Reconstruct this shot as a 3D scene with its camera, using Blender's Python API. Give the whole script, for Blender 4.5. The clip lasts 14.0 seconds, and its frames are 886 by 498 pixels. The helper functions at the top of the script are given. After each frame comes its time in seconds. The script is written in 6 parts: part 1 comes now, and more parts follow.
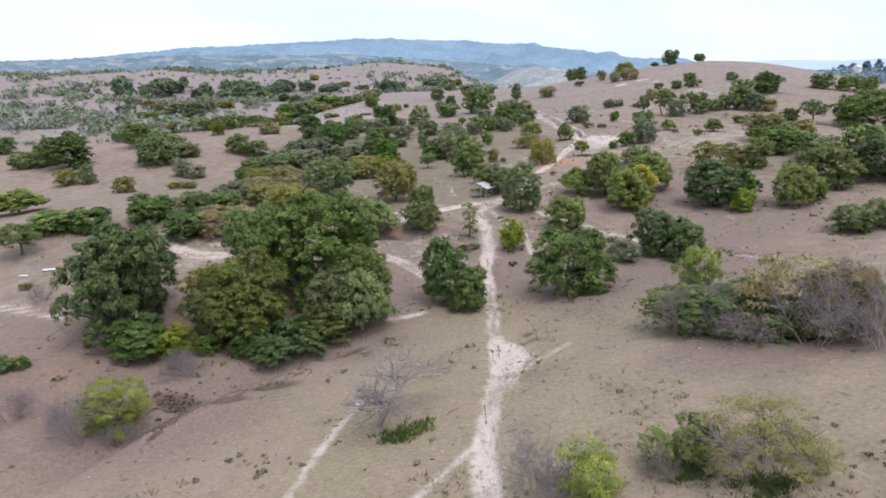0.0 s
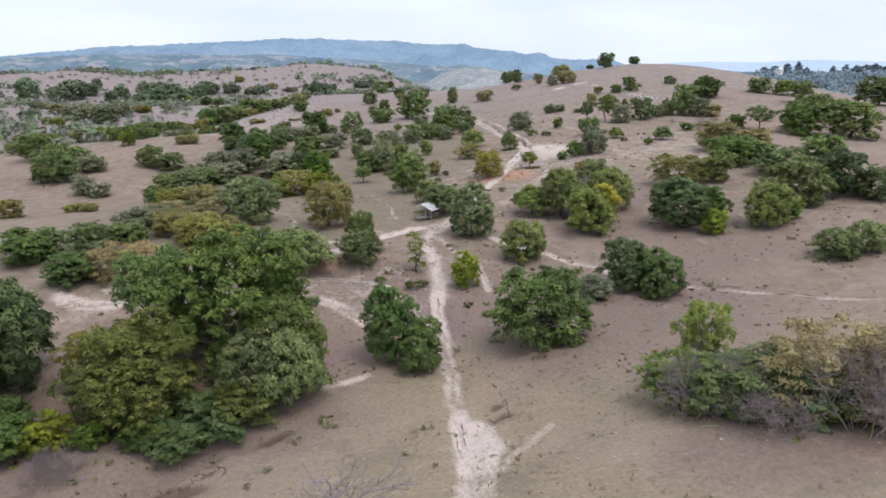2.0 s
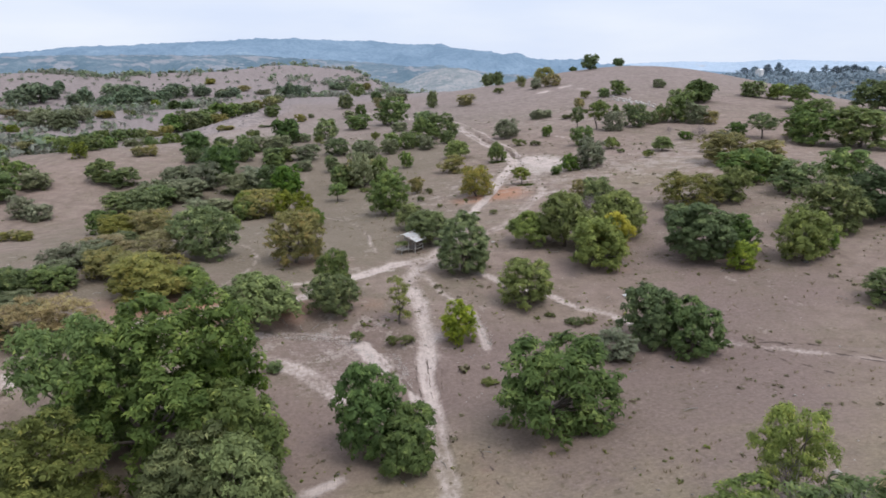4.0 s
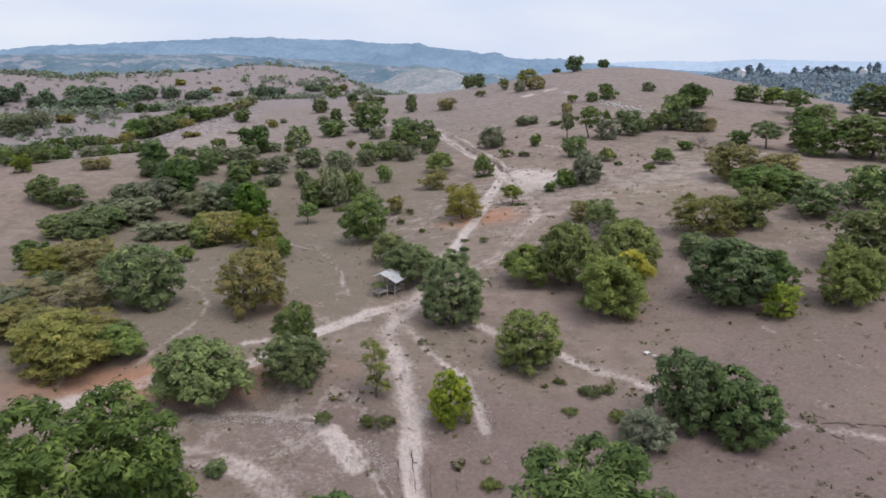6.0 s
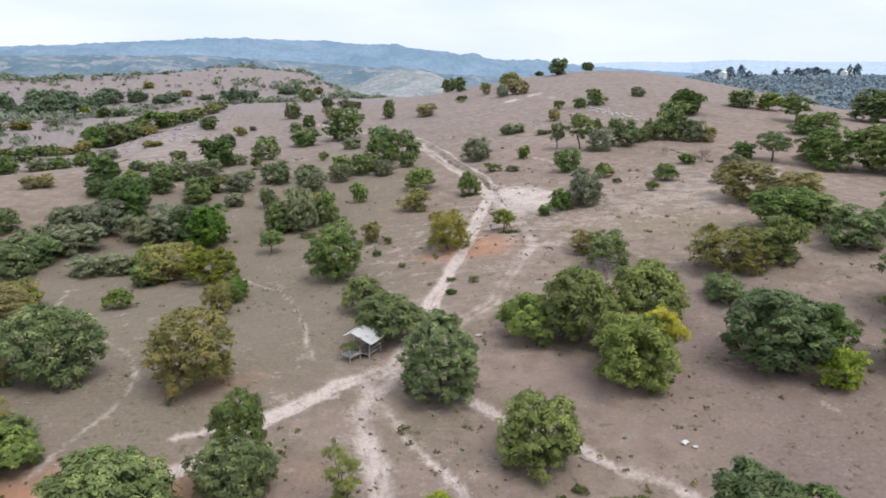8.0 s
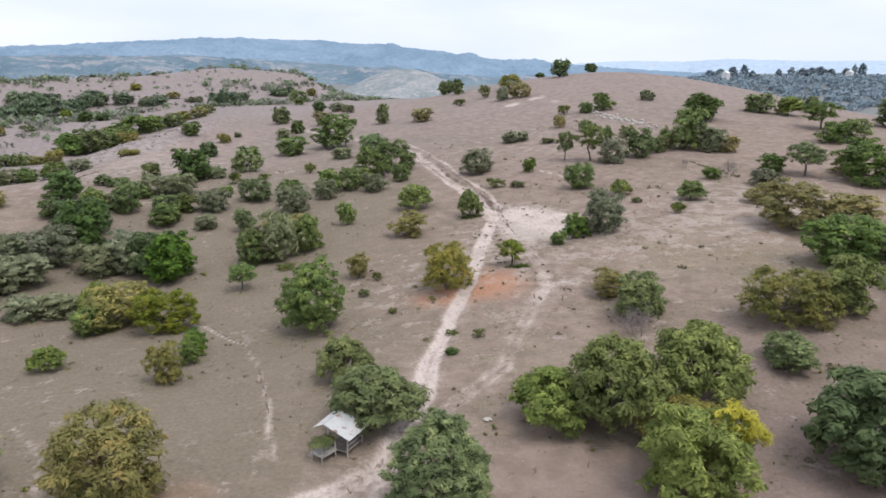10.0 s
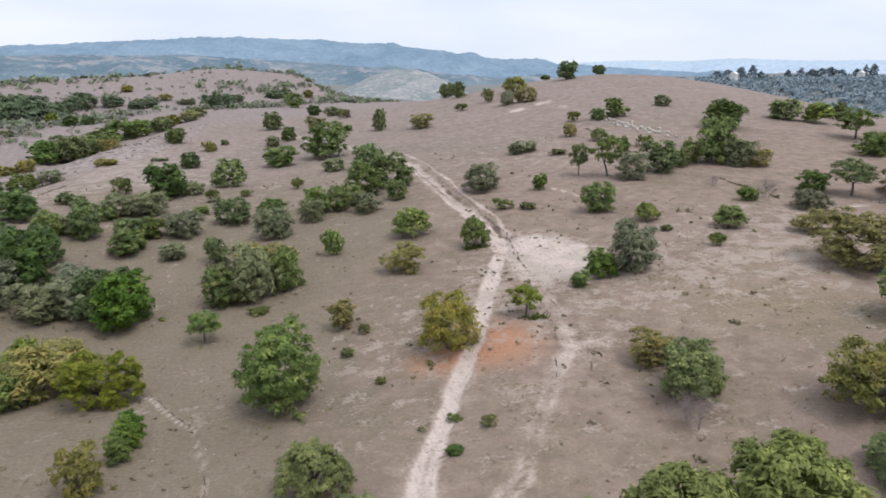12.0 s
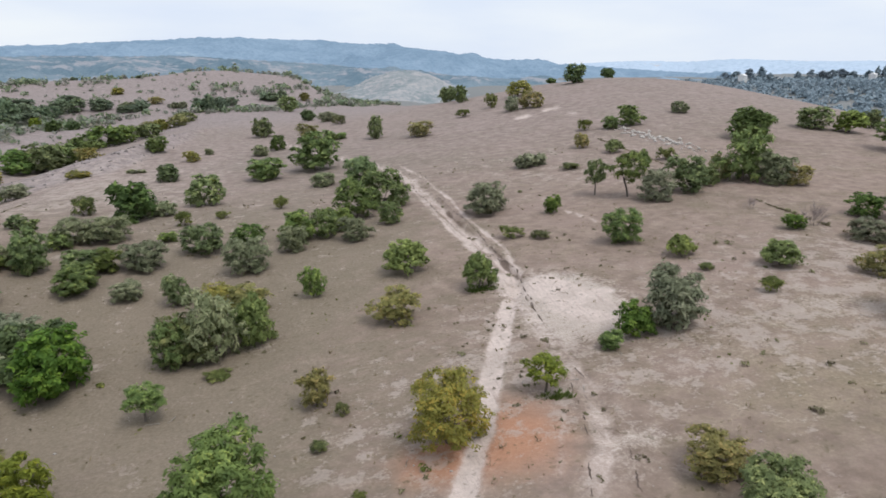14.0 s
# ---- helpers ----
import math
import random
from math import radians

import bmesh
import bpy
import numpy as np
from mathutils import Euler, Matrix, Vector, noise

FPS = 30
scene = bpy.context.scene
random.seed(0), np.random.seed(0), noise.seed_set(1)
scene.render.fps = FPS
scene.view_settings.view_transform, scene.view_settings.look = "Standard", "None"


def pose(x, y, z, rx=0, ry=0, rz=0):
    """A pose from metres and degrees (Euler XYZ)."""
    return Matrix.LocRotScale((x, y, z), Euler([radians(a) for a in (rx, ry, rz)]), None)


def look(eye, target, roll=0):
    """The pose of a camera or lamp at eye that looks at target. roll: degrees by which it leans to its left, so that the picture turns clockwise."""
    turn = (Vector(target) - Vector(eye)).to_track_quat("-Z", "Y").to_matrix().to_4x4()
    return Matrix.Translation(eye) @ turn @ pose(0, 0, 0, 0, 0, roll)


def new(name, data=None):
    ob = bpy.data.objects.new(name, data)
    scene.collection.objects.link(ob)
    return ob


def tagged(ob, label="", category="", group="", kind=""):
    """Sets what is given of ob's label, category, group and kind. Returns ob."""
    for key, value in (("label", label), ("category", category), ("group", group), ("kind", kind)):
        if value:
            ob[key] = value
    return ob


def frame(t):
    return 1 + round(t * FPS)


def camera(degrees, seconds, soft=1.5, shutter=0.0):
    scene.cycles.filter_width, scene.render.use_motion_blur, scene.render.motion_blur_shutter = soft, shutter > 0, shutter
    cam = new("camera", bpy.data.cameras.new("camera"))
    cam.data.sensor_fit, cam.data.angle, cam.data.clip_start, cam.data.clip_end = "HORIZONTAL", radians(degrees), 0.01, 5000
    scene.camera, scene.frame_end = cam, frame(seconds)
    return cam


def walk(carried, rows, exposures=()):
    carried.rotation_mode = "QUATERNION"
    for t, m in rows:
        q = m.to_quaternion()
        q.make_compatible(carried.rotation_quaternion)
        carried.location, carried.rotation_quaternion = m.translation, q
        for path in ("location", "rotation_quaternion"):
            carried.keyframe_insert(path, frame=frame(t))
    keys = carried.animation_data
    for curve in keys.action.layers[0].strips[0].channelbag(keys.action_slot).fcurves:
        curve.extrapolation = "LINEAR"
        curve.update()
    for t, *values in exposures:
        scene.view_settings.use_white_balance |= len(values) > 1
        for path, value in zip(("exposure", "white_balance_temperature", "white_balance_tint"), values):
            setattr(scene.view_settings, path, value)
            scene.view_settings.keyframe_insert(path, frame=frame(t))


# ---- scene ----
cam = camera(63.9, 14.0, soft=1.7)
METRES, EYE, TILT, LEAN, TURN = 130.44, 36.0, 2.0, -5.5, 0.0
ROWS = [
    (0.0, 0.0, 0.0, 0.0, -1.62, -16.65, 5.44),
    (0.5, -0.0026, 0.0314, 0.0019, -3.4, -16.82, 5.31),
    (1.0, -0.0042, 0.0638, 0.0033, -4.97, -16.95, 5.18),
    (1.5, -0.0051, 0.0975, 0.004, -6.19, -17.05, 5.09),
    (2.0, -0.0049, 0.132, 0.0048, -7.07, -17.12, 5.05),
    (2.5, -0.0038, 0.167, 0.0063, -7.63, -17.17, 5.02),
    (3.0, -0.002, 0.2024, 0.0077, -8.06, -17.19, 5.04),
    (5.5, 0.0149, 0.374, 0.0142, -10.21, -17.5, 4.9),
    (6.0, 0.0195, 0.4075, 0.0154, -10.63, -17.52, 4.89),
    (6.5, 0.0242, 0.4415, 0.0166, -11.06, -17.52, 4.86),
    (7.0, 0.0296, 0.4756, 0.0177, -11.49, -17.57, 4.85),
    (7.5, 0.0353, 0.5102, 0.0188, -11.93, -17.6, 4.84),
    (8.0, 0.0415, 0.5459, 0.0196, -12.37, -17.63, 4.81),
    (10.5, 0.0799, 0.7263, 0.0207, -12.67, -17.73, 4.87),
    (11.0, 0.0884, 0.7631, 0.0213, -12.65, -17.76, 4.88),
    (11.5, 0.0967, 0.7999, 0.0218, -12.63, -17.75, 4.87),
    (12.0, 0.1051, 0.8368, 0.0223, -12.6, -17.76, 4.88),
    (12.5, 0.1139, 0.8737, 0.0228, -12.58, -17.76, 4.91),
    (13.0, 0.1224, 0.911, 0.023, -12.56, -17.74, 4.89),
    (13.5, 0.1313, 0.9483, 0.0231, -12.53, -17.73, 4.89),
    (14.0, 0.1403, 0.9855, 0.023, -12.52, -17.73, 4.87),
]
EXPOSURES = [(0.0, 0.33, 6200, 11), (1.0, 0.3, 6240, 11), (2.0, 0.2, 6300, 11), (3.0, 0.15, 6280, 11), (5.5, -0.1, 6150, 13), (6.0, -0.06, 6250, 13), (6.5, 0.08, 6400, 12),
             (7.0, 0.19, 6380, 11), (7.5, 0.24, 6400, 11), (8.0, 0.23, 6360, 10), (10.5, 0.21, 6450, 11), (11.5, 0.15, 6480, 10), (12.5, 0.1, 6500, 10), (14.0, 0.06, 6450, 9)]
walk(cam, [(t, pose(0, 0, EYE, TILT, LEAN, TURN) @ pose(METRES * x, METRES * y, METRES * z, 90 + pitch, roll, yaw)) for t, x, y, z, yaw, pitch, roll in ROWS], EXPOSURES)

# ---- world and sun: a bright, evenly overcast sky ----
SUN_EL, SUN_AZ = radians(62), radians(150)
world = bpy.data.worlds.new("sky")
scene.world = world
world.use_nodes = True
wn, wl = world.node_tree.nodes, world.node_tree.links
wn.clear()
w_out = wn.new("ShaderNodeOutputWorld")
w_bg = wn.new("ShaderNodeBackground")
w_sky = wn.new("ShaderNodeTexSky")
w_sky.sky_type, w_sky.sun_disc = "NISHITA", False
w_sky.sun_elevation, w_sky.sun_rotation, w_sky.dust_density = SUN_EL, SUN_AZ, 4.0
w_sc = wn.new("ShaderNodeVectorMath")
w_sc.operation = "SCALE"
w_sc.inputs["Scale"].default_value = 0.07
w_co = wn.new("ShaderNodeTexCoord")
w_map = wn.new("ShaderNodeMapping")
w_map.inputs["Scale"].default_value = (1.6, 1.6, 7.0)
w_noise = wn.new("ShaderNodeTexNoise")
w_noise.inputs["Scale"].default_value, w_noise.inputs["Detail"].default_value = 1.9, 5.0
w_ramp = wn.new("ShaderNodeValToRGB")
w_ramp.color_ramp.elements[0].position, w_ramp.color_ramp.elements[0].color = 0.33, (0.75, 0.83, 0.98, 1)
w_ramp.color_ramp.elements[1].position, w_ramp.color_ramp.elements[1].color = 0.72, (0.9, 0.945, 1.0, 1)
w_mix = wn.new("ShaderNodeMixRGB")
w_mix.inputs[0].default_value = 0.9
wl.new(w_sky.outputs[0], w_sc.inputs[0])
wl.new(w_co.outputs["Generated"], w_map.inputs[0])
wl.new(w_map.outputs[0], w_noise.inputs["Vector"])
wl.new(w_noise.outputs["Fac"], w_ramp.inputs[0])
wl.new(w_sc.outputs[0], w_mix.inputs[1])
wl.new(w_ramp.outputs[0], w_mix.inputs[2])
wl.new(w_mix.outputs[0], w_bg.inputs[0])
wl.new(w_bg.outputs[0], w_out.inputs[0])
w_bg.inputs[1].default_value = 1.02
sun = new("sun", bpy.data.lights.new("sun", "SUN"))
sun.data.energy, sun.data.angle, sun.data.color = 1.5, radians(28), (1.0, 0.965, 0.91)
sun.matrix_world = look((0, 0, 300), Vector((0, 0, 300)) - Vector((math.sin(SUN_AZ) * math.cos(SUN_EL), math.cos(SUN_AZ) * math.cos(SUN_EL), math.sin(SUN_EL))))


# ---- materials ----
def nodes_of(name):
    m = bpy.data.materials.new(name)
    m.use_nodes = True
    nt = m.node_tree
    return m, nt.nodes, nt.links, nt.nodes["Principled BSDF"]


def mixc(n, l, fac, a, b, mode="MIX"):
    """A colour mix; each input is a socket or a constant."""
    x = n.new("ShaderNodeMixRGB")
    x.blend_type = mode
    for sock, v in zip(x.inputs, (fac, a, b)):
        if isinstance(v, bpy.types.NodeSocket):
            l.new(v, sock)
        else:
            sock.default_value = v if isinstance(v, (int, float)) else (*v[:3], 1)
    return x.outputs[0]


def fmath(n, l, op, a, b=0.0, c=0.0):
    x = n.new("ShaderNodeMath")
    x.operation = op
    for sock, v in zip(x.inputs, (a, b, c)):
        if isinstance(v, bpy.types.NodeSocket):
            l.new(v, sock)
        else:
            sock.default_value = v
    return x.outputs[0]


def tex(n, l, scale, detail=4.0, rough=0.6, stretch=None, space="Object"):
    co = n.new("ShaderNodeTexCoord").outputs[space]
    if stretch:
        mp = n.new("ShaderNodeMapping")
        mp.inputs["Scale"].default_value = stretch
        l.new(co, mp.inputs[0])
        co = mp.outputs[0]
    x = n.new("ShaderNodeTexNoise")
    x.inputs["Scale"].default_value, x.inputs["Detail"].default_value, x.inputs["Roughness"].default_value = scale, detail, rough
    l.new(co, x.inputs["Vector"])
    return x.outputs["Fac"]


def span(n, l, v, lo, hi, a=0.0, b=1.0):
    x = n.new("ShaderNodeMapRange")
    x.interpolation_type = "SMOOTHSTEP"
    l.new(v, x.inputs["Value"])
    for k, q in zip(("From Min", "From Max", "To Min", "To Max"), (lo, hi, a, b)):
        x.inputs[k].default_value = q
    return x.outputs[0]


def bump(n, l, bsdf, height, strength, dist):
    b = n.new("ShaderNodeBump")
    b.inputs["Strength"].default_value, b.inputs["Distance"].default_value = strength, dist
    l.new(height, b.inputs["Height"])
    l.new(b.outputs[0], bsdf.inputs["Normal"])


def attr(n, name):
    a = n.new("ShaderNodeAttribute")
    a.attribute_name = name
    return a.outputs["Fac"]


def leaf_material(name, dark, light, accent, accent_share=0.15, through_light=0.28):
    m, n, l, b = nodes_of(name)
    out = n["Material Output"]
    isl = n.new("ShaderNodeNewGeometry").outputs["Random Per Island"]
    rnd = n.new("ShaderNodeObjectInfo").outputs["Random"]
    big = tex(n, l, 0.75, 3.0, 0.6)
    k = fmath(n, l, "MULTIPLY_ADD", isl, 0.16, fmath(n, l, "MULTIPLY_ADD", big, 1.8, -0.42))
    col = mixc(n, l, k, dark, light)
    far_isl = fmath(n, l, "FRACT", fmath(n, l, "MULTIPLY", isl, 17.3))
    hot = span(n, l, fmath(n, l, "MULTIPLY_ADD", far_isl, 0.26, big), 0.8 - accent_share * 0.6, 0.95 - accent_share * 0.6)
    col = mixc(n, l, hot, col, accent)
    hsv = n.new("ShaderNodeHueSaturation")
    l.new(col, hsv.inputs["Color"])
    l.new(fmath(n, l, "MULTIPLY_ADD", rnd, 0.03, 0.485), hsv.inputs["Hue"])
    l.new(fmath(n, l, "MULTIPLY_ADD", fmath(n, l, "FRACT", fmath(n, l, "MULTIPLY", rnd, 7.7)), 0.4, 0.93), hsv.inputs["Value"])
    l.new(fmath(n, l, "MULTIPLY_ADD", fmath(n, l, "FRACT", fmath(n, l, "MULTIPLY", rnd, 3.1)), 0.3, 0.92), hsv.inputs["Saturation"])
    l.new(hsv.outputs[0], b.inputs["Base Color"])
    b.inputs["Roughness"].default_value = 0.6
    b.inputs["Specular IOR Level"].default_value = 0.12
    tr = n.new("ShaderNodeBsdfTranslucent")
    l.new(hsv.outputs[0], tr.inputs[0])
    mx = n.new("ShaderNodeMixShader")
    mx.inputs[0].default_value = through_light
    l.new(b.outputs[0], mx.inputs[1])
    l.new(tr.outputs[0], mx.inputs[2])
    l.new(mx.outputs[0], out.inputs[0])
    return m


LEAF = {
    "green": leaf_material("leaf_green", (0.055, 0.0803, 0.0341), (0.244, 0.301, 0.123), (0.351, 0.388, 0.151)),
    "dark": leaf_material("leaf_dark", (0.0374, 0.0572, 0.0275), (0.164, 0.217, 0.0862), (0.221, 0.271, 0.108), 0.1),
    "bright": leaf_material("leaf_bright", (0.0462, 0.0803, 0.0242), (0.177, 0.253, 0.0752), (0.257, 0.331, 0.0969), 0.2),
    "scrublet": leaf_material("leaf_shrublet", (0.106, 0.106, 0.0636), (0.235, 0.23, 0.14), (0.24, 0.22, 0.14), 0.12),
    "olive": leaf_material("leaf_olive", (0.114, 0.11, 0.0443), (0.339, 0.319, 0.128), (0.399, 0.325, 0.137), 0.2),
    "grey": leaf_material("leaf_grey_green", (0.1, 0.112, 0.064), (0.285, 0.3, 0.185), (0.36, 0.36, 0.235), 0.2),
    "yellow": leaf_material("leaf_yellow_green", (0.0848, 0.111, 0.0297), (0.297, 0.336, 0.0896), (0.37, 0.38, 0.095), 0.2),
    "acacia": leaf_material("leaf_acacia", (0.066, 0.088, 0.033), (0.283, 0.329, 0.125), (0.388, 0.427, 0.156), 0.12),
    "dusty": leaf_material("leaf_dusty_olive", (0.0495, 0.0638, 0.0253), (0.211, 0.232, 0.092), (0.319, 0.319, 0.128), 0.16),
    "teak": leaf_material("leaf_teak", (0.0975, 0.0996, 0.0339), (0.308, 0.297, 0.101), (0.36, 0.29, 0.1), 0.22),
    "turned": leaf_material("leaf_turned_yellow", (0.26, 0.24, 0.05), (0.46, 0.42, 0.09), (0.52, 0.46, 0.11), 0.2),
    "tan": leaf_material("leaf_dry_tan", (0.15, 0.118, 0.055), (0.4, 0.335, 0.165), (0.4, 0.36, 0.15), 0.2),
    # far scrub: distance haze mixed into the leaf tones as grey
    "dull": leaf_material("leaf_hazed_scrub", (0.111, 0.125, 0.104), (0.269, 0.28, 0.23), (0.31, 0.29, 0.215), 0.18),
    # woods on the far hill: blue-grey haze painted into the leaf colours
    "pale": leaf_material("leaf_hazed_wood", (0.165, 0.208, 0.24), (0.23, 0.278, 0.31), (0.29, 0.318, 0.335), 0.12),
    # far tree belt: greens greyed to stand for haze
    "belt": leaf_material("leaf_hazed_belt", (0.0795, 0.114, 0.0848), (0.246, 0.294, 0.185), (0.286, 0.303, 0.176), 0.14),
}


def plain(name, a, b_, scale=6.0, rough=0.85, bumpy=0.3, stretch=None, metal=0.0, dist=0.02):
    m, n, l, b = nodes_of(name)
    t1, t2 = tex(n, l, scale, 5.0, 0.65, stretch), tex(n, l, scale * 0.17, 3.0, 0.5, stretch)
    k = fmath(n, l, "MULTIPLY_ADD", t2, 0.9, fmath(n, l, "MULTIPLY_ADD", t1, 0.9, -0.42))
    rnd = n.new("ShaderNodeObjectInfo").outputs["Random"]
    isl = n.new("ShaderNodeNewGeometry").outputs["Random Per Island"]
    k = fmath(n, l, "ADD", k, fmath(n, l, "MULTIPLY_ADD", isl, 0.3, fmath(n, l, "MULTIPLY_ADD", rnd, 0.3, -0.3)))
    l.new(mixc(n, l, k, a, b_), b.inputs["Base Color"])
    b.inputs["Roughness"].default_value, b.inputs["Metallic"].default_value = rough, metal
    bump(n, l, b, t1, bumpy, dist)
    return m


BARK = plain("bark", (0.075, 0.06, 0.05), (0.2, 0.165, 0.14), 5.0, stretch=(1, 1, 0.25), dist=0.04)
TWIG = plain("dry_twig", (0.17, 0.135, 0.132), (0.39, 0.325, 0.318), 3.0)
GREYWOOD = plain("weathered_wood", (0.24, 0.22, 0.2), (0.5, 0.47, 0.44), 7.0, stretch=(1, 1, 0.2))
DARKWOOD = plain("dark_wood", (0.09, 0.075, 0.065), (0.22, 0.19, 0.17), 7.0)
STONE = plain("pale_stone", (0.33, 0.29, 0.265), (0.58, 0.53, 0.49), 3.0)
CRACK = plain("dark_cut_soil", (0.075, 0.05, 0.04), (0.165, 0.118, 0.094), 2.5)
DARKSTONE = plain("dark_stone", (0.11, 0.095, 0.09), (0.26, 0.23, 0.21), 3.0)
SACK = plain("white_plastic", (0.55, 0.54, 0.53), (0.85, 0.84, 0.83), 4.0, 0.6)
GRASS = leaf_material("dry_grass_blade", (0.2, 0.172, 0.122), (0.33, 0.28, 0.195), (0.2, 0.2, 0.1), 0.1, 0.2)
GREENGRASS = leaf_material("green_grass_blade", (0.06, 0.085, 0.03), (0.15, 0.19, 0.07), (0.2, 0.22, 0.08), 0.1, 0.2)
DARKTUFT = leaf_material("dark_tuft", (0.105, 0.095, 0.06), (0.21, 0.19, 0.12), (0.17, 0.18, 0.09), 0.15, 0.15)


def rusty_sheet():
    m, n, l, b = nodes_of("rusty_zinc_sheet")
    t1, t2 = tex(n, l, 1.3, 4.0, 0.6), tex(n, l, 6.0, 5.0, 0.7)
    k = span(n, l, fmath(n, l, "MULTIPLY_ADD", t2, 0.35, t1), 0.72, 0.86)
    col = mixc(n, l, t2, (0.78, 0.78, 0.78), (0.92, 0.91, 0.9))
    col = mixc(n, l, k, col, mixc(n, l, t2, (0.3, 0.13, 0.07), (0.5, 0.27, 0.17)))
    l.new(col, b.inputs["Base Color"])
    b.inputs["Roughness"].default_value, b.inputs["Metallic"].default_value = 0.65, 0.05
    bump(n, l, b, t2, 0.2, 0.01)
    return m


RUST = rusty_sheet()


def soil():
    """Dry pasture: mauve-tan soil with thin straw grass, pale worn tracks, rust-red patches and stony spots; far ground
    carries haze in its colour.
    """
    m, n, l, b = nodes_of("dry_pasture")
    fine, mid, wide = tex(n, l, 2.4, 6.0, 0.72), tex(n, l, 0.4, 5.0, 0.62), tex(n, l, 0.05, 4.0, 0.55)
    grit, patch = tex(n, l, 8.0, 3.0, 0.7), tex(n, l, 0.16, 5.0, 0.65)
    base = mixc(n, l, span(n, l, mid, 0.28, 0.72), (0.215, 0.166, 0.138), (0.318, 0.252, 0.212))
    straw = mixc(n, l, span(n, l, fine, 0.2, 0.8), (0.24, 0.198, 0.138), (0.335, 0.28, 0.198))
    g = fmath(n, l, "MULTIPLY_ADD", mid, 0.5, fmath(n, l, "MULTIPLY_ADD", patch, 0.9, fmath(n, l, "MULTIPLY_ADD", attr(n, "grass"), 0.8, -0.62)))
    col = mixc(n, l, span(n, l, g, 0.05, 0.6), base, straw)
    col = mixc(n, l, span(n, l, patch, 0.52, 0.68, 0.0, 0.5), col, (0.22, 0.174, 0.138))
    col = mixc(n, l, span(n, l, wide, 0.4, 0.7, 0.0, 0.45), col, (0.345, 0.262, 0.232))
    col = mixc(n, l, span(n, l, fine, 0.35, 0.75, 0.0, 0.5), col, mixc(n, l, 1.0, col, (1.3, 1.29, 1.27), "MULTIPLY"))
    broad, streaky = tex(n, l, 0.021, 4.0, 0.6), tex(n, l, 0.5, 5.0, 0.65, (0.35, 1.6, 1.0))
    turf = fmath(n, l, "ADD", attr(n, "turf"), fmath(n, l, "MULTIPLY_ADD", patch, 0.9, fmath(n, l, "MULTIPLY_ADD", streaky, 0.7, fmath(n, l, "MULTIPLY_ADD", broad, 1.1, -1.28))))
    col = mixc(n, l, span(n, l, turf, 0.0, 0.6, 0.0, 0.8), col, mixc(n, l, span(n, l, fine, 0.25, 0.75), (0.17, 0.144, 0.106), (0.262, 0.225, 0.17)))
    dun = fmath(n, l, "ADD", attr(n, "dun"), fmath(n, l, "MULTIPLY_ADD", mid, 0.6, fmath(n, l, "MULTIPLY_ADD", wide, 1.5, -1.22)))
    col = mixc(n, l, span(n, l, dun, 0.0, 0.7, 0.0, 0.75), col, mixc(n, l, span(n, l, fine, 0.25, 0.75), (0.165, 0.122, 0.11), (0.265, 0.204, 0.184)))
    # mauve: lavender soil of the western slopes, and painted haze on far ground
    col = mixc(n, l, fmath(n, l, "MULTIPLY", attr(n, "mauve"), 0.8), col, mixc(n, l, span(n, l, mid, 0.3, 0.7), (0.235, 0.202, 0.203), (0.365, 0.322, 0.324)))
    # wooded: far hill floor and horizon ground, coloured blue-grey for haze
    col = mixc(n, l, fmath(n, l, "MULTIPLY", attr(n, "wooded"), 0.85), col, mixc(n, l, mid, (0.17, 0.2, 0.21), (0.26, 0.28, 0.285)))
    stony = fmath(n, l, "ADD", attr(n, "stony"), fmath(n, l, "MULTIPLY_ADD", fine, 1.1, fmath(n, l, "MULTIPLY_ADD", mid, 1.0, -1.3)))
    col = mixc(n, l, span(n, l, stony, 0.02, 0.5, 0.0, 0.85), col, mixc(n, l, span(n, l, grit, 0.3, 0.7), (0.36, 0.305, 0.27), (0.68, 0.605, 0.545)))
    red = fmath(n, l, "ADD", attr(n, "red"), fmath(n, l, "MULTIPLY_ADD", mid, 0.8, -0.5))
    col = mixc(n, l, span(n, l, red, 0.0, 1.35, 0.0, 0.85), col, mixc(n, l, fine, (0.4, 0.195, 0.115), (0.54, 0.3, 0.195)))
    tr = fmath(n, l, "ADD", attr(n, "track"), fmath(n, l, "MULTIPLY_ADD", fine, 0.6, fmath(n, l, "MULTIPLY_ADD", mid, 0.9, -0.75)))
    pale = mixc(n, l, span(n, l, fmath(n, l, "MULTIPLY_ADD", grit, 0.25, fmath(n, l, "MULTIPLY", fine, 0.75)), 0.2, 0.8), (0.48, 0.4, 0.365), (0.76, 0.665, 0.615))
    runs = tex(n, l, 1.0, 5.0, 0.7, (2.6, 0.2, 1.0))
    pale = mixc(n, l, span(n, l, runs, 0.5, 0.66, 0.0, 0.45), pale, mixc(n, l, fine, (0.25, 0.19, 0.17), (0.4, 0.31, 0.28)))
    col = mixc(n, l, span(n, l, tr, 0.05, 1.1, 0.0, 0.95), col, pale)
    cut = fmath(n, l, "ADD", attr(n, "cut"), fmath(n, l, "MULTIPLY_ADD", fine, 1.2, -0.66))
    col = mixc(n, l, span(n, l, cut, 0.25, 0.7, 0.0, 0.85), col, mixc(n, l, grit, (0.075, 0.052, 0.042), (0.18, 0.13, 0.105)))
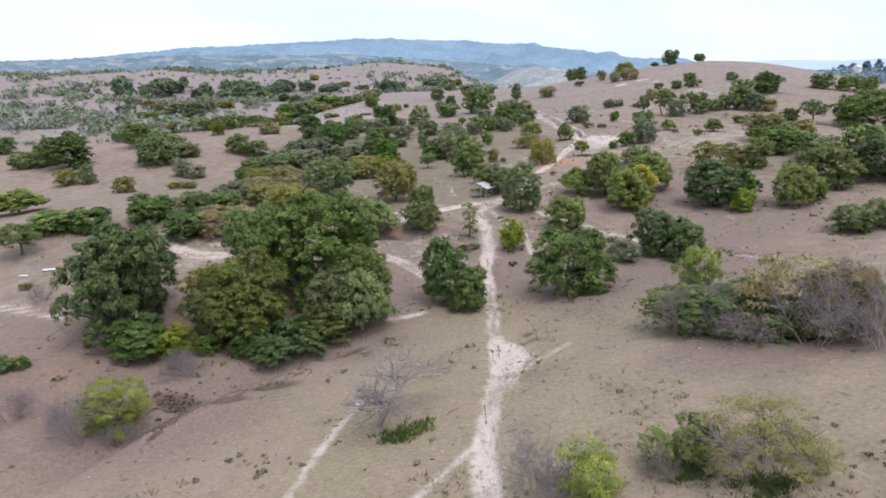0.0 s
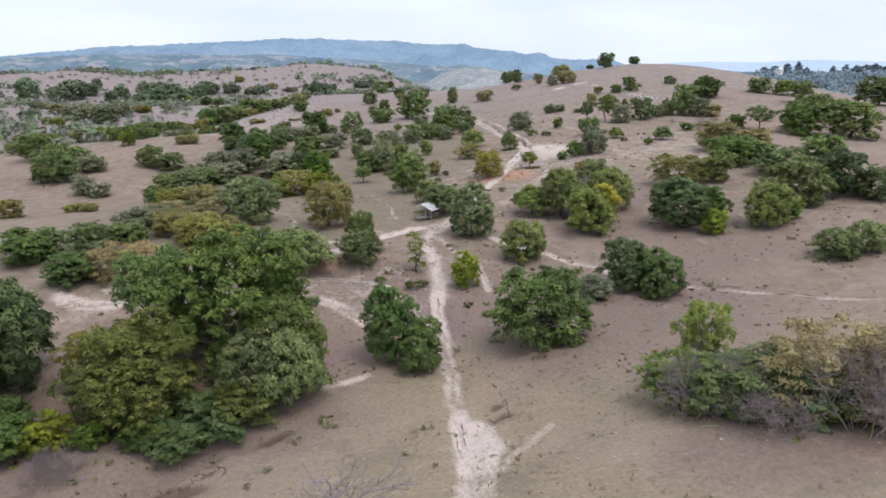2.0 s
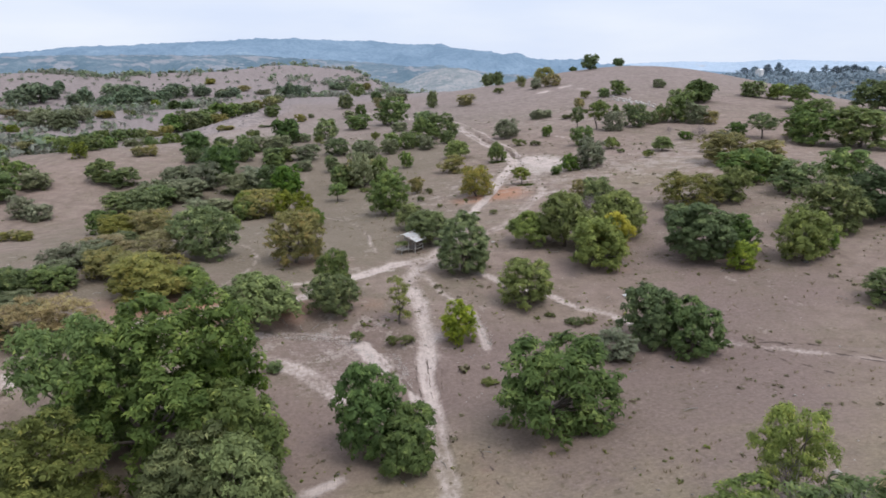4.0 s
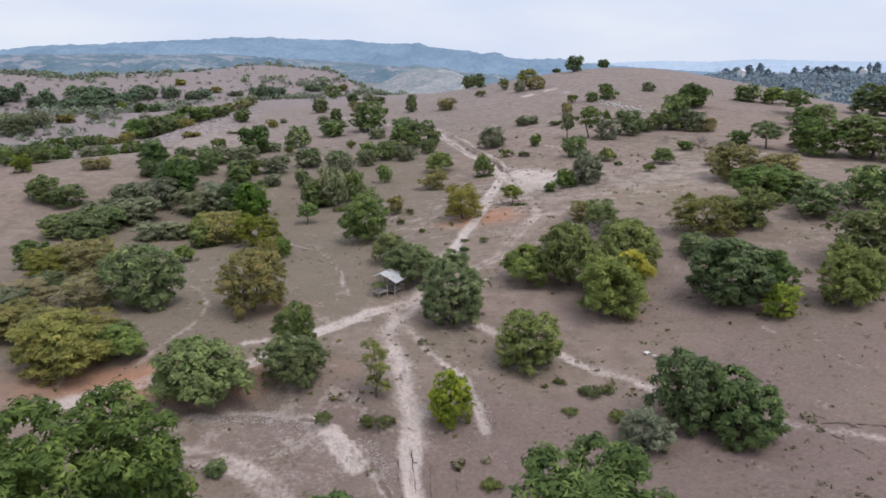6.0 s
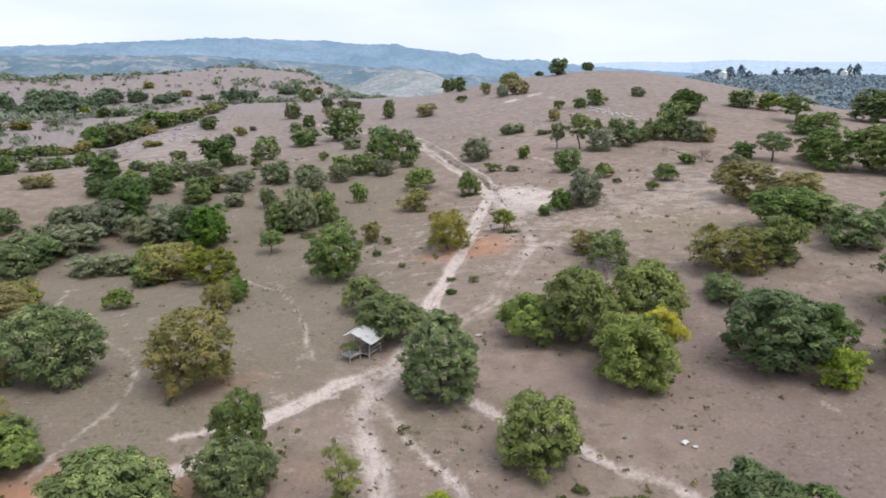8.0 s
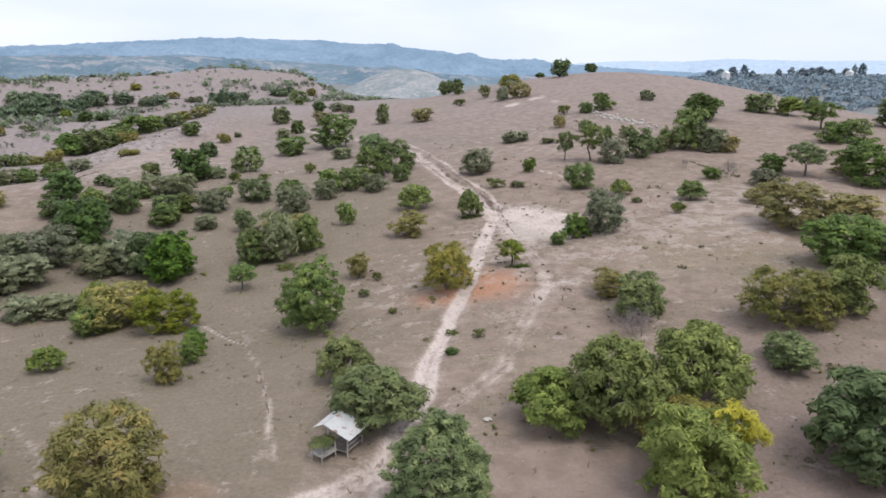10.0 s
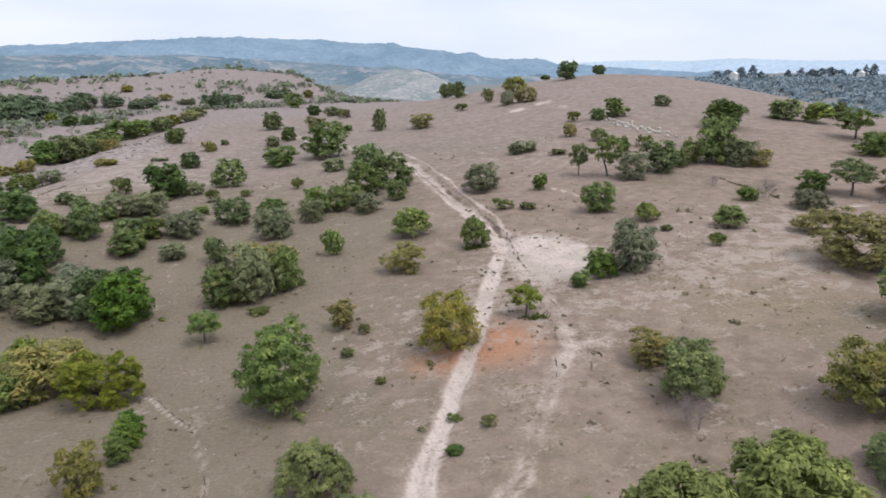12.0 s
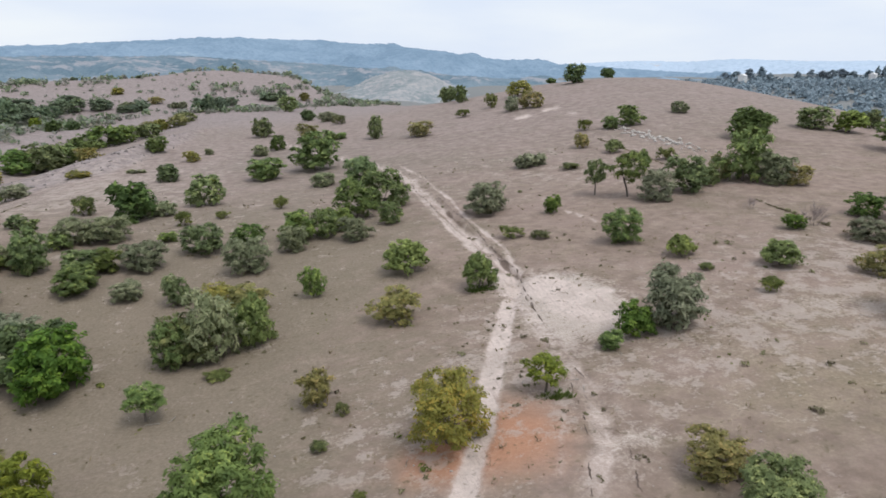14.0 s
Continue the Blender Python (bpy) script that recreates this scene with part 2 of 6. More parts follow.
    blotch = fmath(n, l, "MULTIPLY", span(n, l, fmath(n, l, "MULTIPLY_ADD", attr(n, "chalk"), 0.14, tex(n, l, 0.3, 8.0, 0.76)), 0.57, 0.66, 0.0, 0.62), span(n, l, fmath(n, l, "MULTIPLY_ADD", attr(n, "chalk"), 0.3, broad), 0.4, 0.6))
    col = mixc(n, l, blotch, col, mixc(n, l, fine, (0.36, 0.3, 0.265), (0.54, 0.475, 0.43)))
    speck = span(n, l, tex(n, l, 1.15, 2.0, 0.5), 0.62, 0.69, 0.0, 0.6)
    col = mixc(n, l, fmath(n, l, "MULTIPLY", speck, span(n, l, patch, 0.42, 0.6)), col, (0.13, 0.11, 0.07))
    col = mixc(n, l, 1.0, col, (0.95, 0.92, 0.9), "MULTIPLY")
    l.new(col, b.inputs["Base Color"])
    b.inputs["Roughness"].default_value = 0.95
    b.inputs["Specular IOR Level"].default_value = 0.12
    bump(n, l, b, fmath(n, l, "MULTIPLY_ADD", mid, 2.0, fine), 0.6, 0.14)
    return m


SOIL = soil()


def distance_material(name, dark, light, scale, haze_glow, fields=0.0, field=(0.4, 0.37, 0.37)):
    """A far slope: crowded woods with gaps, and bare fields; haze is painted into the colour, plus a faint emission."""
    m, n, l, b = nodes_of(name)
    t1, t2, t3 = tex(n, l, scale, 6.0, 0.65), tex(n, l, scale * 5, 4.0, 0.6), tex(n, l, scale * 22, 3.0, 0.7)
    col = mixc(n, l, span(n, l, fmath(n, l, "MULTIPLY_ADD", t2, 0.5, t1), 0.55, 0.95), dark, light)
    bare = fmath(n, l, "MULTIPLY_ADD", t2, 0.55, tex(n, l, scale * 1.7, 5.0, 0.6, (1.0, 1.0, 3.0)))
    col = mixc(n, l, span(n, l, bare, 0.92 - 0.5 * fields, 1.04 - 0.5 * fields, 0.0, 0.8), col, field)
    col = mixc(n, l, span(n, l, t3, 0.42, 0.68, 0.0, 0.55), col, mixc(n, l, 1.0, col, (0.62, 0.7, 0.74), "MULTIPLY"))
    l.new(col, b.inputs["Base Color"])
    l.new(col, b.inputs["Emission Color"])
    b.inputs["Emission Strength"].default_value = haze_glow
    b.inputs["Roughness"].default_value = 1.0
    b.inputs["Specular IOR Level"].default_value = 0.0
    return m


# ---- the lie of the land ----
def smooth(a, b, v):
    u = np.clip((np.asarray(v, float) - a) / (b - a), 0, 1)
    return u * u * (3 - 2 * u)


def lattice(ix, iy, seed):
    h = (ix.astype(np.int64) * 374761393 + iy.astype(np.int64) * 668265263 + seed * 974634777) & 0x7FFFFFFF
    h = ((h ^ (h >> 13)) * 1274126177) & 0x7FFFFFFF
    return ((h ^ (h >> 16)) & 0xFFFF) / 65535.0


def vnoise(x, y, scale, seed=0):
    """Smooth noise of -1 to 1 with cells of that many metres."""
    x, y = np.asarray(x, float) / scale, np.asarray(y, float) / scale
    ix, iy = np.floor(x), np.floor(y)
    fx, fy = x - ix, y - iy
    fx, fy = fx * fx * (3 - 2 * fx), fy * fy * (3 - 2 * fy)
    a, b = lattice(ix, iy, seed), lattice(ix + 1, iy, seed)
    c, d = lattice(ix, iy + 1, seed), lattice(ix + 1, iy + 1, seed)
    return ((a + (b - a) * fx) * (1 - fy) + (c + (d - c) * fx) * fy) * 2 - 1

# rounded swells in rows across the way, each row from west to east: distance, first place, heights
SWELLS = (
    (10, -3, (0.16, 1.03, 2.21, -0.47, -7.5, 1.81, 4.53)),
    (50, -3, (-1.83, -1.56, -3.79, 5.78, 7.26, -0.05, -2.85)),
    (90, -3, (-3.09, 1.31, -3.77, -8.22, 0.33, 0.74, 1.06)),
    (135, -3, (0.86, 5.6, 10.39, 2.07, -2.92, 2.67, 1.15)),
    (190, -3, (-5, -0.35, -14.66, 4.94, 2.7, -3.27, -0.62)),
    (250, -3, (-2.93, 11.53, 5.45, -0.56, 0.95, 0.2, 3.14)),
    (320, -3, (0.97, -1.83, -4.13, -0.42, 6.16, -5.28, -2.21)),
    (400, -3, (5.92, 5.28, 3.82, -3.08, 8.88, -0.51, -11.38)),
    (490, -2, (-8.99, 6.72, -7.29, 22.8, -1.85)),
    (590, -2, (5.9, 3.12, -6.75, 10.17, -26.98)),
)


def bell(x, y, cx, cy, sx, sy, h):
    return h * np.exp(-(((x - cx) / sx) ** 2 + ((y - cy) / sy) ** 2) / 2)


def land(x, y):
    """The height of the bare land: a slope with swells, a wooded gully, and hills beyond."""
    x, y = np.asarray(x, float), np.asarray(y, float)
    z = 4.49 + 5.18 * x / 100 + 1.05 * y / 100
    for cy, first, heights in SWELLS:
        s = 24 + 0.14 * cy
        for k, h in enumerate(heights):
            z = z + bell(x, y, 0.19 * cy + (first + k) * s * 1.15, cy, s * 1.05, s * 1.05, h)
    z = z - 6.5 * np.exp(-((x + 74 - (y - 400) * 0.06) / 17) ** 2 / 2) * smooth(270, 340, y) * (1 - smooth(540, 640, y))
    lip = np.interp(x, (-100, -72, -59, -40, -27, -12), (350, 384, 402, 412, 452, 520))
    z = z + 3.0 * np.exp(-((y - lip + 4) / np.where(y > lip - 4, 7.0, 22.0)) ** 2) * smooth(-115, -75, x) * (1 - smooth(-30, -8, x))
    away = 4 + bell(x, y, -150, 900, 330, 150, 20) + bell(x, y, 560, 780, 230, 120, 22)
    away = away + bell(x, y, -600, 700, 300, 300, 10) + bell(x, y, 500, 100, 250, 300, 14)
    away = away + bell(x, y, -33, 876, 60, 60, 13) + bell(x, y, -303, 700, 110, 80, 8) + bell(x, y, -190, 640, 60, 40, -6) + bell(x, y, 100, 960, 60, 80, 6)
    m = (1 - smooth(600, 760, y)) * (1 - smooth(170, 300, np.abs(x - 40 - 0.22 * y))) * smooth(-160, -60, y)
    z = z * m + away * (1 - m)
    beyond = y - np.interp(x, (-20, 20, 45, 66, 82, 92, 98, 113, 130, 150, 185, 240, 300), (1000, 900, 760, 660, 600, 560, 512, 500, 496, 490, 480, 560, 900))
    return z - 27 * smooth(0, 190, beyond) * (1 - smooth(420, 900, beyond)) * smooth(-20, 115, x) * (1 - smooth(200, 330, x))

# worn ways over the pasture: width, wear, depth, and the line
WAYS = []


def way(width, wear, depth, *line):
    WAYS.append((width, wear, depth, line))


way(1.9, 0.9, 0.22, (4.5, 44.6), (4.9, 51.6), (6.8, 62.4), (7.9, 74.2), (8.9, 91.0), (9.7, 108.6), (11.0, 121.2), (10.7, 129.3), (10.2, 134.5), (13.1, 140.8), (15.9, 144.8))
way(7.5, 1.35, 0.0, (51.8, 221.5), (54.0, 217.0), (55.2, 210.5))
way(3.6, 0.66, 0.1, (10.9, 117.0), (10.6, 129.3), (10.4, 134.5), (13.3, 140.8), (15.9, 144.8))
way(0.9, 0.8, 0.1, (4.2, 36.0), (3.6, 44.0), (4.4, 53.0), (6.4, 64.0))
way(2.4, 1.15, 0.14, (15.9, 144.8), (17.7, 148.6), (21.4, 155.3), (23.4, 162.6), (28.3, 174.5), (33.5, 185.7), (40.0, 203.2), (46.7, 218.0))
way(4.4, 0.85, 0.25, (48.0, 221.8), (49.6, 231.1), (49.4, 243.9), (48.4, 261.5))
way(4.0, 0.68, 0.25, (48.4, 261.5), (48.9, 287.2), (49.1, 312.9), (45.7, 340.7), (35.5, 362.1), (27.2, 378.9), (19.8, 400.8), (14.6, 419.2))
way(2.2, 0.48, 0.15, (47.7, 220.7), (47.6, 210.7), (47.3, 199.2), (46.5, 189.7), (43.9, 181.0), (39.9, 175.0), (35.4, 167.7), (30.9, 158.8), (25.5, 154.1), (19.7, 149.4))
way(0.5, 0.3, 0.12, (47.5, 211.7), (45.9, 198.3), (42.6, 187.5), (38.8, 178.7), (35.8, 171.4))
way(1.9, 0.95, 0.14, (15.8, 144.5), (8.5, 140.6), (2.9, 136.3), (-2.1, 132.3), (-5.4, 128.4), (-10.2, 126.6), (-15.7, 124.9), (-20.5, 122.2), (-24.1, 120.6), (-34.0, 113.0))
way(0.8, 0.7, 0.05, (8.3, 138.7), (-0.9, 134.8), (-6.7, 133.2))
way(1.4, 0.8, 0.12, (15.9, 140.4), (22.2, 134.8), (24.7, 131.2), (29.3, 126.8), (32.0, 122.1), (35.3, 119.6), (39.0, 111.1), (45.2, 107.8))
way(1.1, 0.5, 0.1, (45.2, 107.8), (50.1, 103.1), (54.6, 98.8), (58.9, 95.1), (75.0, 86.0))
way(1.1, 0.72, 0.08, (13.1, 135.4), (14.3, 130.3), (16.1, 125.0), (17.7, 122.3), (17.5, 113.3))
way(0.4, 0.55, 0.06, (-5.6, 191.3), (-1.1, 183.8), (2.2, 177.6), (4.4, 167.7), (5.3, 160.4), (5.9, 153.7), (6.4, 146.7))
way(0.6, 0.6, 0.05, (-31.6, 192.5), (-27.4, 158.1), (-26.6, 142.6), (-24.0, 124.0))
way(0.55, 0.5, 0.05, (-17.9, 158.3), (-13.8, 152.0), (-12.1, 145.8), (-13.1, 138.7), (-15.6, 132.5), (-17.1, 128.0))
way(1.0, 0.6, 0.06, (-6.6, 65.5), (-8.2, 60.0), (-9.5, 54.9), (-11.5, 46.0))
way(0.9, 0.65, 0.05, (4.5, 53.0), (1.3, 48.9), (-1.9, 45.0))
way(0.9, 0.5, 0.05, (15.5, 72.5), (10.9, 68.5), (7.8, 61.8), (6.2, 57.3))
way(3.4, 0.9, 0.05, (9.3, 76.0), (9.3, 71.3), (8.2, 67.0), (7.4, 62.0))
way(1.5, 1.0, 0.0, (-9.6, 119.0), (-5.2, 119.6), (-1.0, 118.9), (1.6, 117.2), (3.4, 113.9), (4.9, 109.9))
way(2.6, 0.9, 0.05, (-16.0, 114.4), (-13.0, 114.0), (-8.1, 112.7), (-5.3, 111.0), (-2.7, 108.7), (0.2, 105.1))
way(9.0, 0.25, 0.0, (-9.0, 116.0), (-3.0, 114.0), (1.0, 110.5))
way(1.1, 0.95, 0.03, (-6.0, 89.6), (-3.0, 89.9), (-0.3, 91.2))
way(1.0, 0.95, 0.0, (3.0, 116.6), (5.7, 112.9), (7.2, 107.5), (7.8, 103.5))
way(2.6, 0.9, 0.0, (-40.2, 111.2), (-36.4, 109.0), (-32.5, 109.3))
way(1.6, 0.8, 0.0, (-62.0, 94.5), (-53.9, 92.4), (-48.5, 90.7))
way(0.6, 0.6, 0.03, (83.2, 222.4), (84.5, 215.2), (91.6, 213.0))
way(0.7, 0.7, 0.04, (24.8, 164.3), (29.5, 175.8), (34.5, 186.8))
way(0.7, 0.8, 0.0, (-7.1, 120.3), (-3.1, 120.2), (2.0, 119.3))
way(0.9, 0.65, 0.1, (51.5, 228.0), (53.2, 244.0), (52.4, 262.0), (53.4, 288.0), (53.0, 314.0), (50.0, 340.0))
way(1.6, 1.0, 0.0, (58.0, 215.7), (59.7, 215.3))
way(1.3, 1.0, 0.0, (54.9, 210.9), (56.1, 210.6))
way(3.2, 1.05, 0.1, (104.0, 388.0), (112.0, 391.0), (121.4, 396.1))
way(2.0, 0.8, 0.05, (117.8, 386.4), (121.8, 371.6), (124.0, 359.5))
way(1.0, 0.7, 0.03, (71.6, 260.6), (74.3, 250.4))
way(0.9, 0.62, 0.03, (84.0, 214.5), (92.4, 212.8), (91.9, 207.9))
way(1.2, 0.7, 0.03, (117.0, 223.0), (126.5, 225.8), (137.0, 231.1))

# cut banks: the drop, how far the low side reaches, and the line (the low side lies to the right of its run)
BANKS = []


def bank(drop, reach, *line):
    BANKS.append((drop, reach, line))


bank(0.8, 6.0, (2.5, 116.6), (-1.0, 118.4), (-5.2, 119.2), (-10.0, 118.6))
bank(0.6, 5.0, (8.0, 103.0), (7.0, 107.5), (5.4, 113.0), (3.0, 116.4))
bank(1.5, 7.0, (-13.0, 77.6), (-17.6, 75.2), (-21.0, 73.0), (-24.5, 70.3), (-27.5, 65.5), (-30.0, 61.0), (-34.0, 54.0))
bank(0.45, 3.0, (12.4, 80.6), (12.2, 77.6), (10.4, 73.5))
bank(0.4, 3.0, (72.0, 94.0), (62.0, 98.0), (52.0, 104.6), (46.0, 109.0))
bank(0.5, 3.0, (51.5, 290.0), (50.6, 270.0), (51.6, 245.0), (51.4, 228.0), (49.6, 219.0))


# washed-out pits: place, size and depth
PITS = ((-27.4, 72.8, 2.4, 1.0, 0.8), (12.4, 77.4, 0.9, 0.45, 0.75), (12.2, 79.6, 0.6, 0.4, 0.3), (-9.4, 81.2, 1.4, 0.35, 0.4), (-17.6, 73.6, 2.6, 0.8, 0.7), (-21.5, 70.6, 1.8, 0.6, 0.5))


def nearest(x, y, line):
    """Distance from a line, the side (1: right of its run), and how far along it lies."""
    best = np.full(np.shape(x), 1e9)
    side = np.zeros(np.shape(x))
    for (ax, ay), (bx, by) in zip(line, line[1:]):
        dx, dy = bx - ax, by - ay
        u = np.clip(((x - ax) * dx + (y - ay) * dy) / (dx * dx + dy * dy), 0, 1)
        d = np.hypot(x - ax - u * dx, y - ay - u * dy)
        s = np.sign((x - ax) * dy - (y - ay) * dx)
        side = np.where(d < best, s, side)
        best = np.minimum(best, d)
    return best, side


def box_of(line, pad):
    xs, ys = [p[0] for p in line], [p[1] for p in line]
    return min(xs) - pad, max(xs) + pad, min(ys) - pad, max(ys) + pad


def worn(x, y):
    """Height and surface of the ground: z, track, cut."""
    x, y = np.asarray(x, float), np.asarray(y, float)
    near_by = 1 - smooth(260, 420, y)
    z = land(x, y) + 0.22 * vnoise(x, y, 13, 1) + 0.5 * vnoise(x, y, 47, 2) * smooth(200, 500, y)
    z = z + near_by * (0.1 * vnoise(x, y, 4.1, 3) + 0.05 * vnoise(x, y, 1.7, 4))
    z = z + 2.2 * vnoise(x, y, 75, 6) * smooth(520, 800, y) + 1.8 * vnoise(x, y, 60, 16) * smooth(70, 120, -x) * smooth(240, 340, y)
    track, cut = np.zeros(x.shape), np.zeros(x.shape)
    wx = x + 0.26 * vnoise(x, y, 6.3, 5) + 0.1 * vnoise(x, y, 1.7, 7)
    wy = y + 0.26 * vnoise(x, y, 6.3, 8) + 0.1 * vnoise(x, y, 1.7, 9)
    for width, wear, depth, line in WAYS:
        x0, x1, y0, y1 = box_of(line, width * 2 + 2)
        k = (x > x0) & (x < x1) & (y > y0) & (y < y1)
        if not k.any():
            continue
        d, side = nearest(wx[k], wy[k], line)
        half = width / 2 * (0.9 + 0.24 * vnoise(x[k], y[k], 9.5, 11) + 0.16 * vnoise(x[k], y[k], 2.6, 17))
        t = 1.0 * (1 - smooth(half * 0.55, half * 1.2 + 0.12, d)) + 0.22 * (1 - smooth(half * 0.8, half * 2.6 + 0.4, d))
        t = t * wear * (0.86 + 0.34 * vnoise(x[k], y[k], 4.3, 14) + 0.16 * vnoise(x[k], y[k], 1.3, 18))
        if width > 1.5:
            t = t * (1 - 0.62 * np.exp(-(d / (0.32 * half)) ** 2) * smooth(-0.4, 0.4, vnoise(x[k], y[k], 9.0, 15)))
        track[k] = np.maximum(track[k], t)
        rut = np.exp(-((d - half * 0.55) / 0.28) ** 2)
        z[k] -= depth * (t + 0.55 * rut * (width > 1.5))
        if depth > 0.11:
            cut[k] = np.maximum(cut[k], 0.55 * rut * (vnoise(x[k], y[k], 2.3, 12) > 0.25))
    for drop, reach, line in BANKS:
        x0, x1, y0, y1 = box_of(line, reach + 3)
        k = (x > x0) & (x < x1) & (y > y0) & (y < y1)
        if not k.any():
            continue
        d, side = nearest(wx[k], wy[k], line)
        s = d * side
        fall = smooth(-0.25, 0.55, s) * (1 - smooth(reach * 0.4, reach, s))
        ends = np.minimum(np.hypot(x[k] - line[0][0], y[k] - line[0][1]), np.hypot(x[k] - line[-1][0], y[k] - line[-1][1]))
        fall = fall * smooth(0.2, 3.0, ends)
        z[k] -= drop * fall
        cut[k] = np.maximum(cut[k], np.exp(-((s - 0.35) / 0.5) ** 2) * (0.5 + 0.75 * vnoise(x[k], y[k], 3.3, 13)) * smooth(0.2, 3, ends))
    for cx, cy, sx, sy, deep in PITS:
        b = bell(x, y, cx, cy, sx, sy, 1.0)
        z = z - deep * b
        cut = np.maximum(cut, 1.2 * b)
    return z, track, cut


def ground(x, y):
    return float(worn(np.array([x]), np.array([y]))[0][0])


# ---- the ground: one sheet to the horizon, with the worn tracks as its own piece ----
def spread(lo, a, b, hi, step, grow):
    mid = list(np.arange(a, b + step / 2, step))
    up, down, s = [], [], step
    v = b
    while v < hi:
        s *= grow
        v += s
        up.append(v)
    v, s = a, step
    while v > lo:
        s *= grow
        v -= s
        down.append(v)
    return np.array(down[::-1] + mid + up)


gx = spread(-4200, -30, 66, 4200, 0.55, 1.065)
gy = spread(-900, 38, 225, 4300, 0.6, 1.033)
X, Y = np.meshgrid(gx, gy)
fx, fy = X.ravel(), Y.ravel()
fz, ftrack, fcut = worn(fx, fy)
stony, red, grassy = np.zeros(fx.shape), np.zeros(fx.shape), np.zeros(fx.shape)
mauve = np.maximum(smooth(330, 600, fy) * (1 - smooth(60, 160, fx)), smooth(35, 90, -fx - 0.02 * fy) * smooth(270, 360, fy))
# haze as colour: all ground turns greyer with distance
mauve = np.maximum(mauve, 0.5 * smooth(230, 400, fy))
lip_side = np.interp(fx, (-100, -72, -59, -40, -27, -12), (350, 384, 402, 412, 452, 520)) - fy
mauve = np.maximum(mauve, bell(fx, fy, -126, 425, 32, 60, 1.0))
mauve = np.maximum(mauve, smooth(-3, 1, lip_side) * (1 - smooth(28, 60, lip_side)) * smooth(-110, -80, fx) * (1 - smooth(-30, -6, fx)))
# far wooded hill and horizon ground, where the hazy blue-grey is painted
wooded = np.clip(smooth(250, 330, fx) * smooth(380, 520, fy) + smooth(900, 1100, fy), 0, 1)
for cx, cy, sx, sy, k in ((54, 216, 4.0, 7.0, 1.3), (48.5, 181.2, 2.2, 1.7, 0.55), (84, 202, 6, 3.5, 0.3), (57.5, 191, 3, 2, 0.22), (87, 195, 4, 3, 0.2), (44.5, 178, 1.6, 6, 0.35), (49, 206, 3, 4, 0.4), (66, 196, 9, 7, 0.15), (27, 190, 8, 10, 0.14), (-45, 345, 14, 60, 0.3),
                          (-5, 500, 30, 80, 0.15), (115, 345, 9, 10, 0.2), (90, 195, 14, 18, 0.1), (58.8, 215.5, 1.4, 0.7, 0.9), (55.4, 210.8, 1.2, 0.6, 0.8), (-36, 108, 5, 3, 0.4), (60, 208, 14, 12, 0.12)):
    stony += bell(fx, fy, cx, cy, sx, sy, k)
for cx, cy, sx, sy, k in ((36.8, 186.0, 4.0, 5.2, 1.35), (29.5, 184.0, 3.4, 2.8, 1.2), (11.6, 85, 1.5, 8, 0.35), (-4, 142.5, 4.5, 2.4, 0.65), (-20, 124.8, 8, 3.4, 1.1), (-8, 126, 6, 2.4, 0.7), (5, 126.5, 2.5, 2, 0.35), (41.5, 132.5, 2.5, 1.6, 0.4),
                          (-44, 76, 9, 11, 0.42), (-24, 68, 6, 3, 0.35), (34, 58, 6, 2, 0.3), (-32, 90, 6, 6, 0.25)):
    red += bell(fx, fy, cx, cy, sx, sy, k)
for cx, cy, sx, sy, k in ((10, 60, 40, 26, 0.65), (20, 85, 18, 14, 0.2), (78, 182, 14, 9, 0.25), (70, 190, 12, 8, 0.2), (90, 200, 10, 9, 0.2), (35, 160, 12, 8, 0.12)):
    grassy += bell(fx, fy, cx, cy, sx, sy, k)
turf, dun = np.zeros(fx.shape), np.zeros(fx.shape)
for cx, cy, sx, sy, k in ((-15, 205, 26, 45, 0.85), (18, 240, 14, 25, 0.3), (-25, 150, 14, 18, 0.35), (0, 160, 8, 12, 0.25), (28, 70, 12, 10, 0.25), (30, 345, 40, 60, 0.25), (88, 172, 12, 6, 0.3)):
    turf += bell(fx, fy, cx, cy, sx, sy, k)
for cx, cy, sx, sy, k in ((32, 104, 24, 18, 0.45), (36, 92, 12, 14, 0.3), (58, 118, 12, 12, 0.35), (20, 110, 6, 8, 0.3), (0, 112, 9, 9, 0.5), (22, 96, 9, 12, 0.3), (60, 160, 12, 10, 0.25), (-30, 92, 18, 10, 0.4), (-26, 68, 9, 6, 0.7), (-42, 74, 15, 14, 1.0), (-8, 84, 7, 6, 0.4), (60, 140, 20, 14, 0.3), (72, 235, 12, 18, 0.25), (34, 60.5, 8, 3.5, 0.9), (-12, 81.5, 7, 2.5, 0.6)):
    dun += bell(fx, fy, cx, cy, sx, sy, k)
chalk = np.zeros(fx.shape)
for cx, cy, sx, sy, k in ((76, 198, 20, 12, 0.7), (45, 196, 8, 14, 0.4), (26, 188, 9, 14, 0.5), (56, 216, 7, 8, 0.5), (4, 112, 14, 10, 0.6), (104, 216, 14, 12, 0.8), (82, 300, 30, 22, 0.5), (16, 62, 40, 26, -1.6), (-38, 345, 25, 50, 0.8)):
    chalk += bell(fx, fy, cx, cy, sx, sy, k)
nx, ny = len(gx), len(gy)
i = np.arange((nx - 1) * (ny - 1))
q = (i // (nx - 1)) * nx + i % (nx - 1)
faces = np.stack([q, q + 1, q + nx + 1, q + nx], 1)


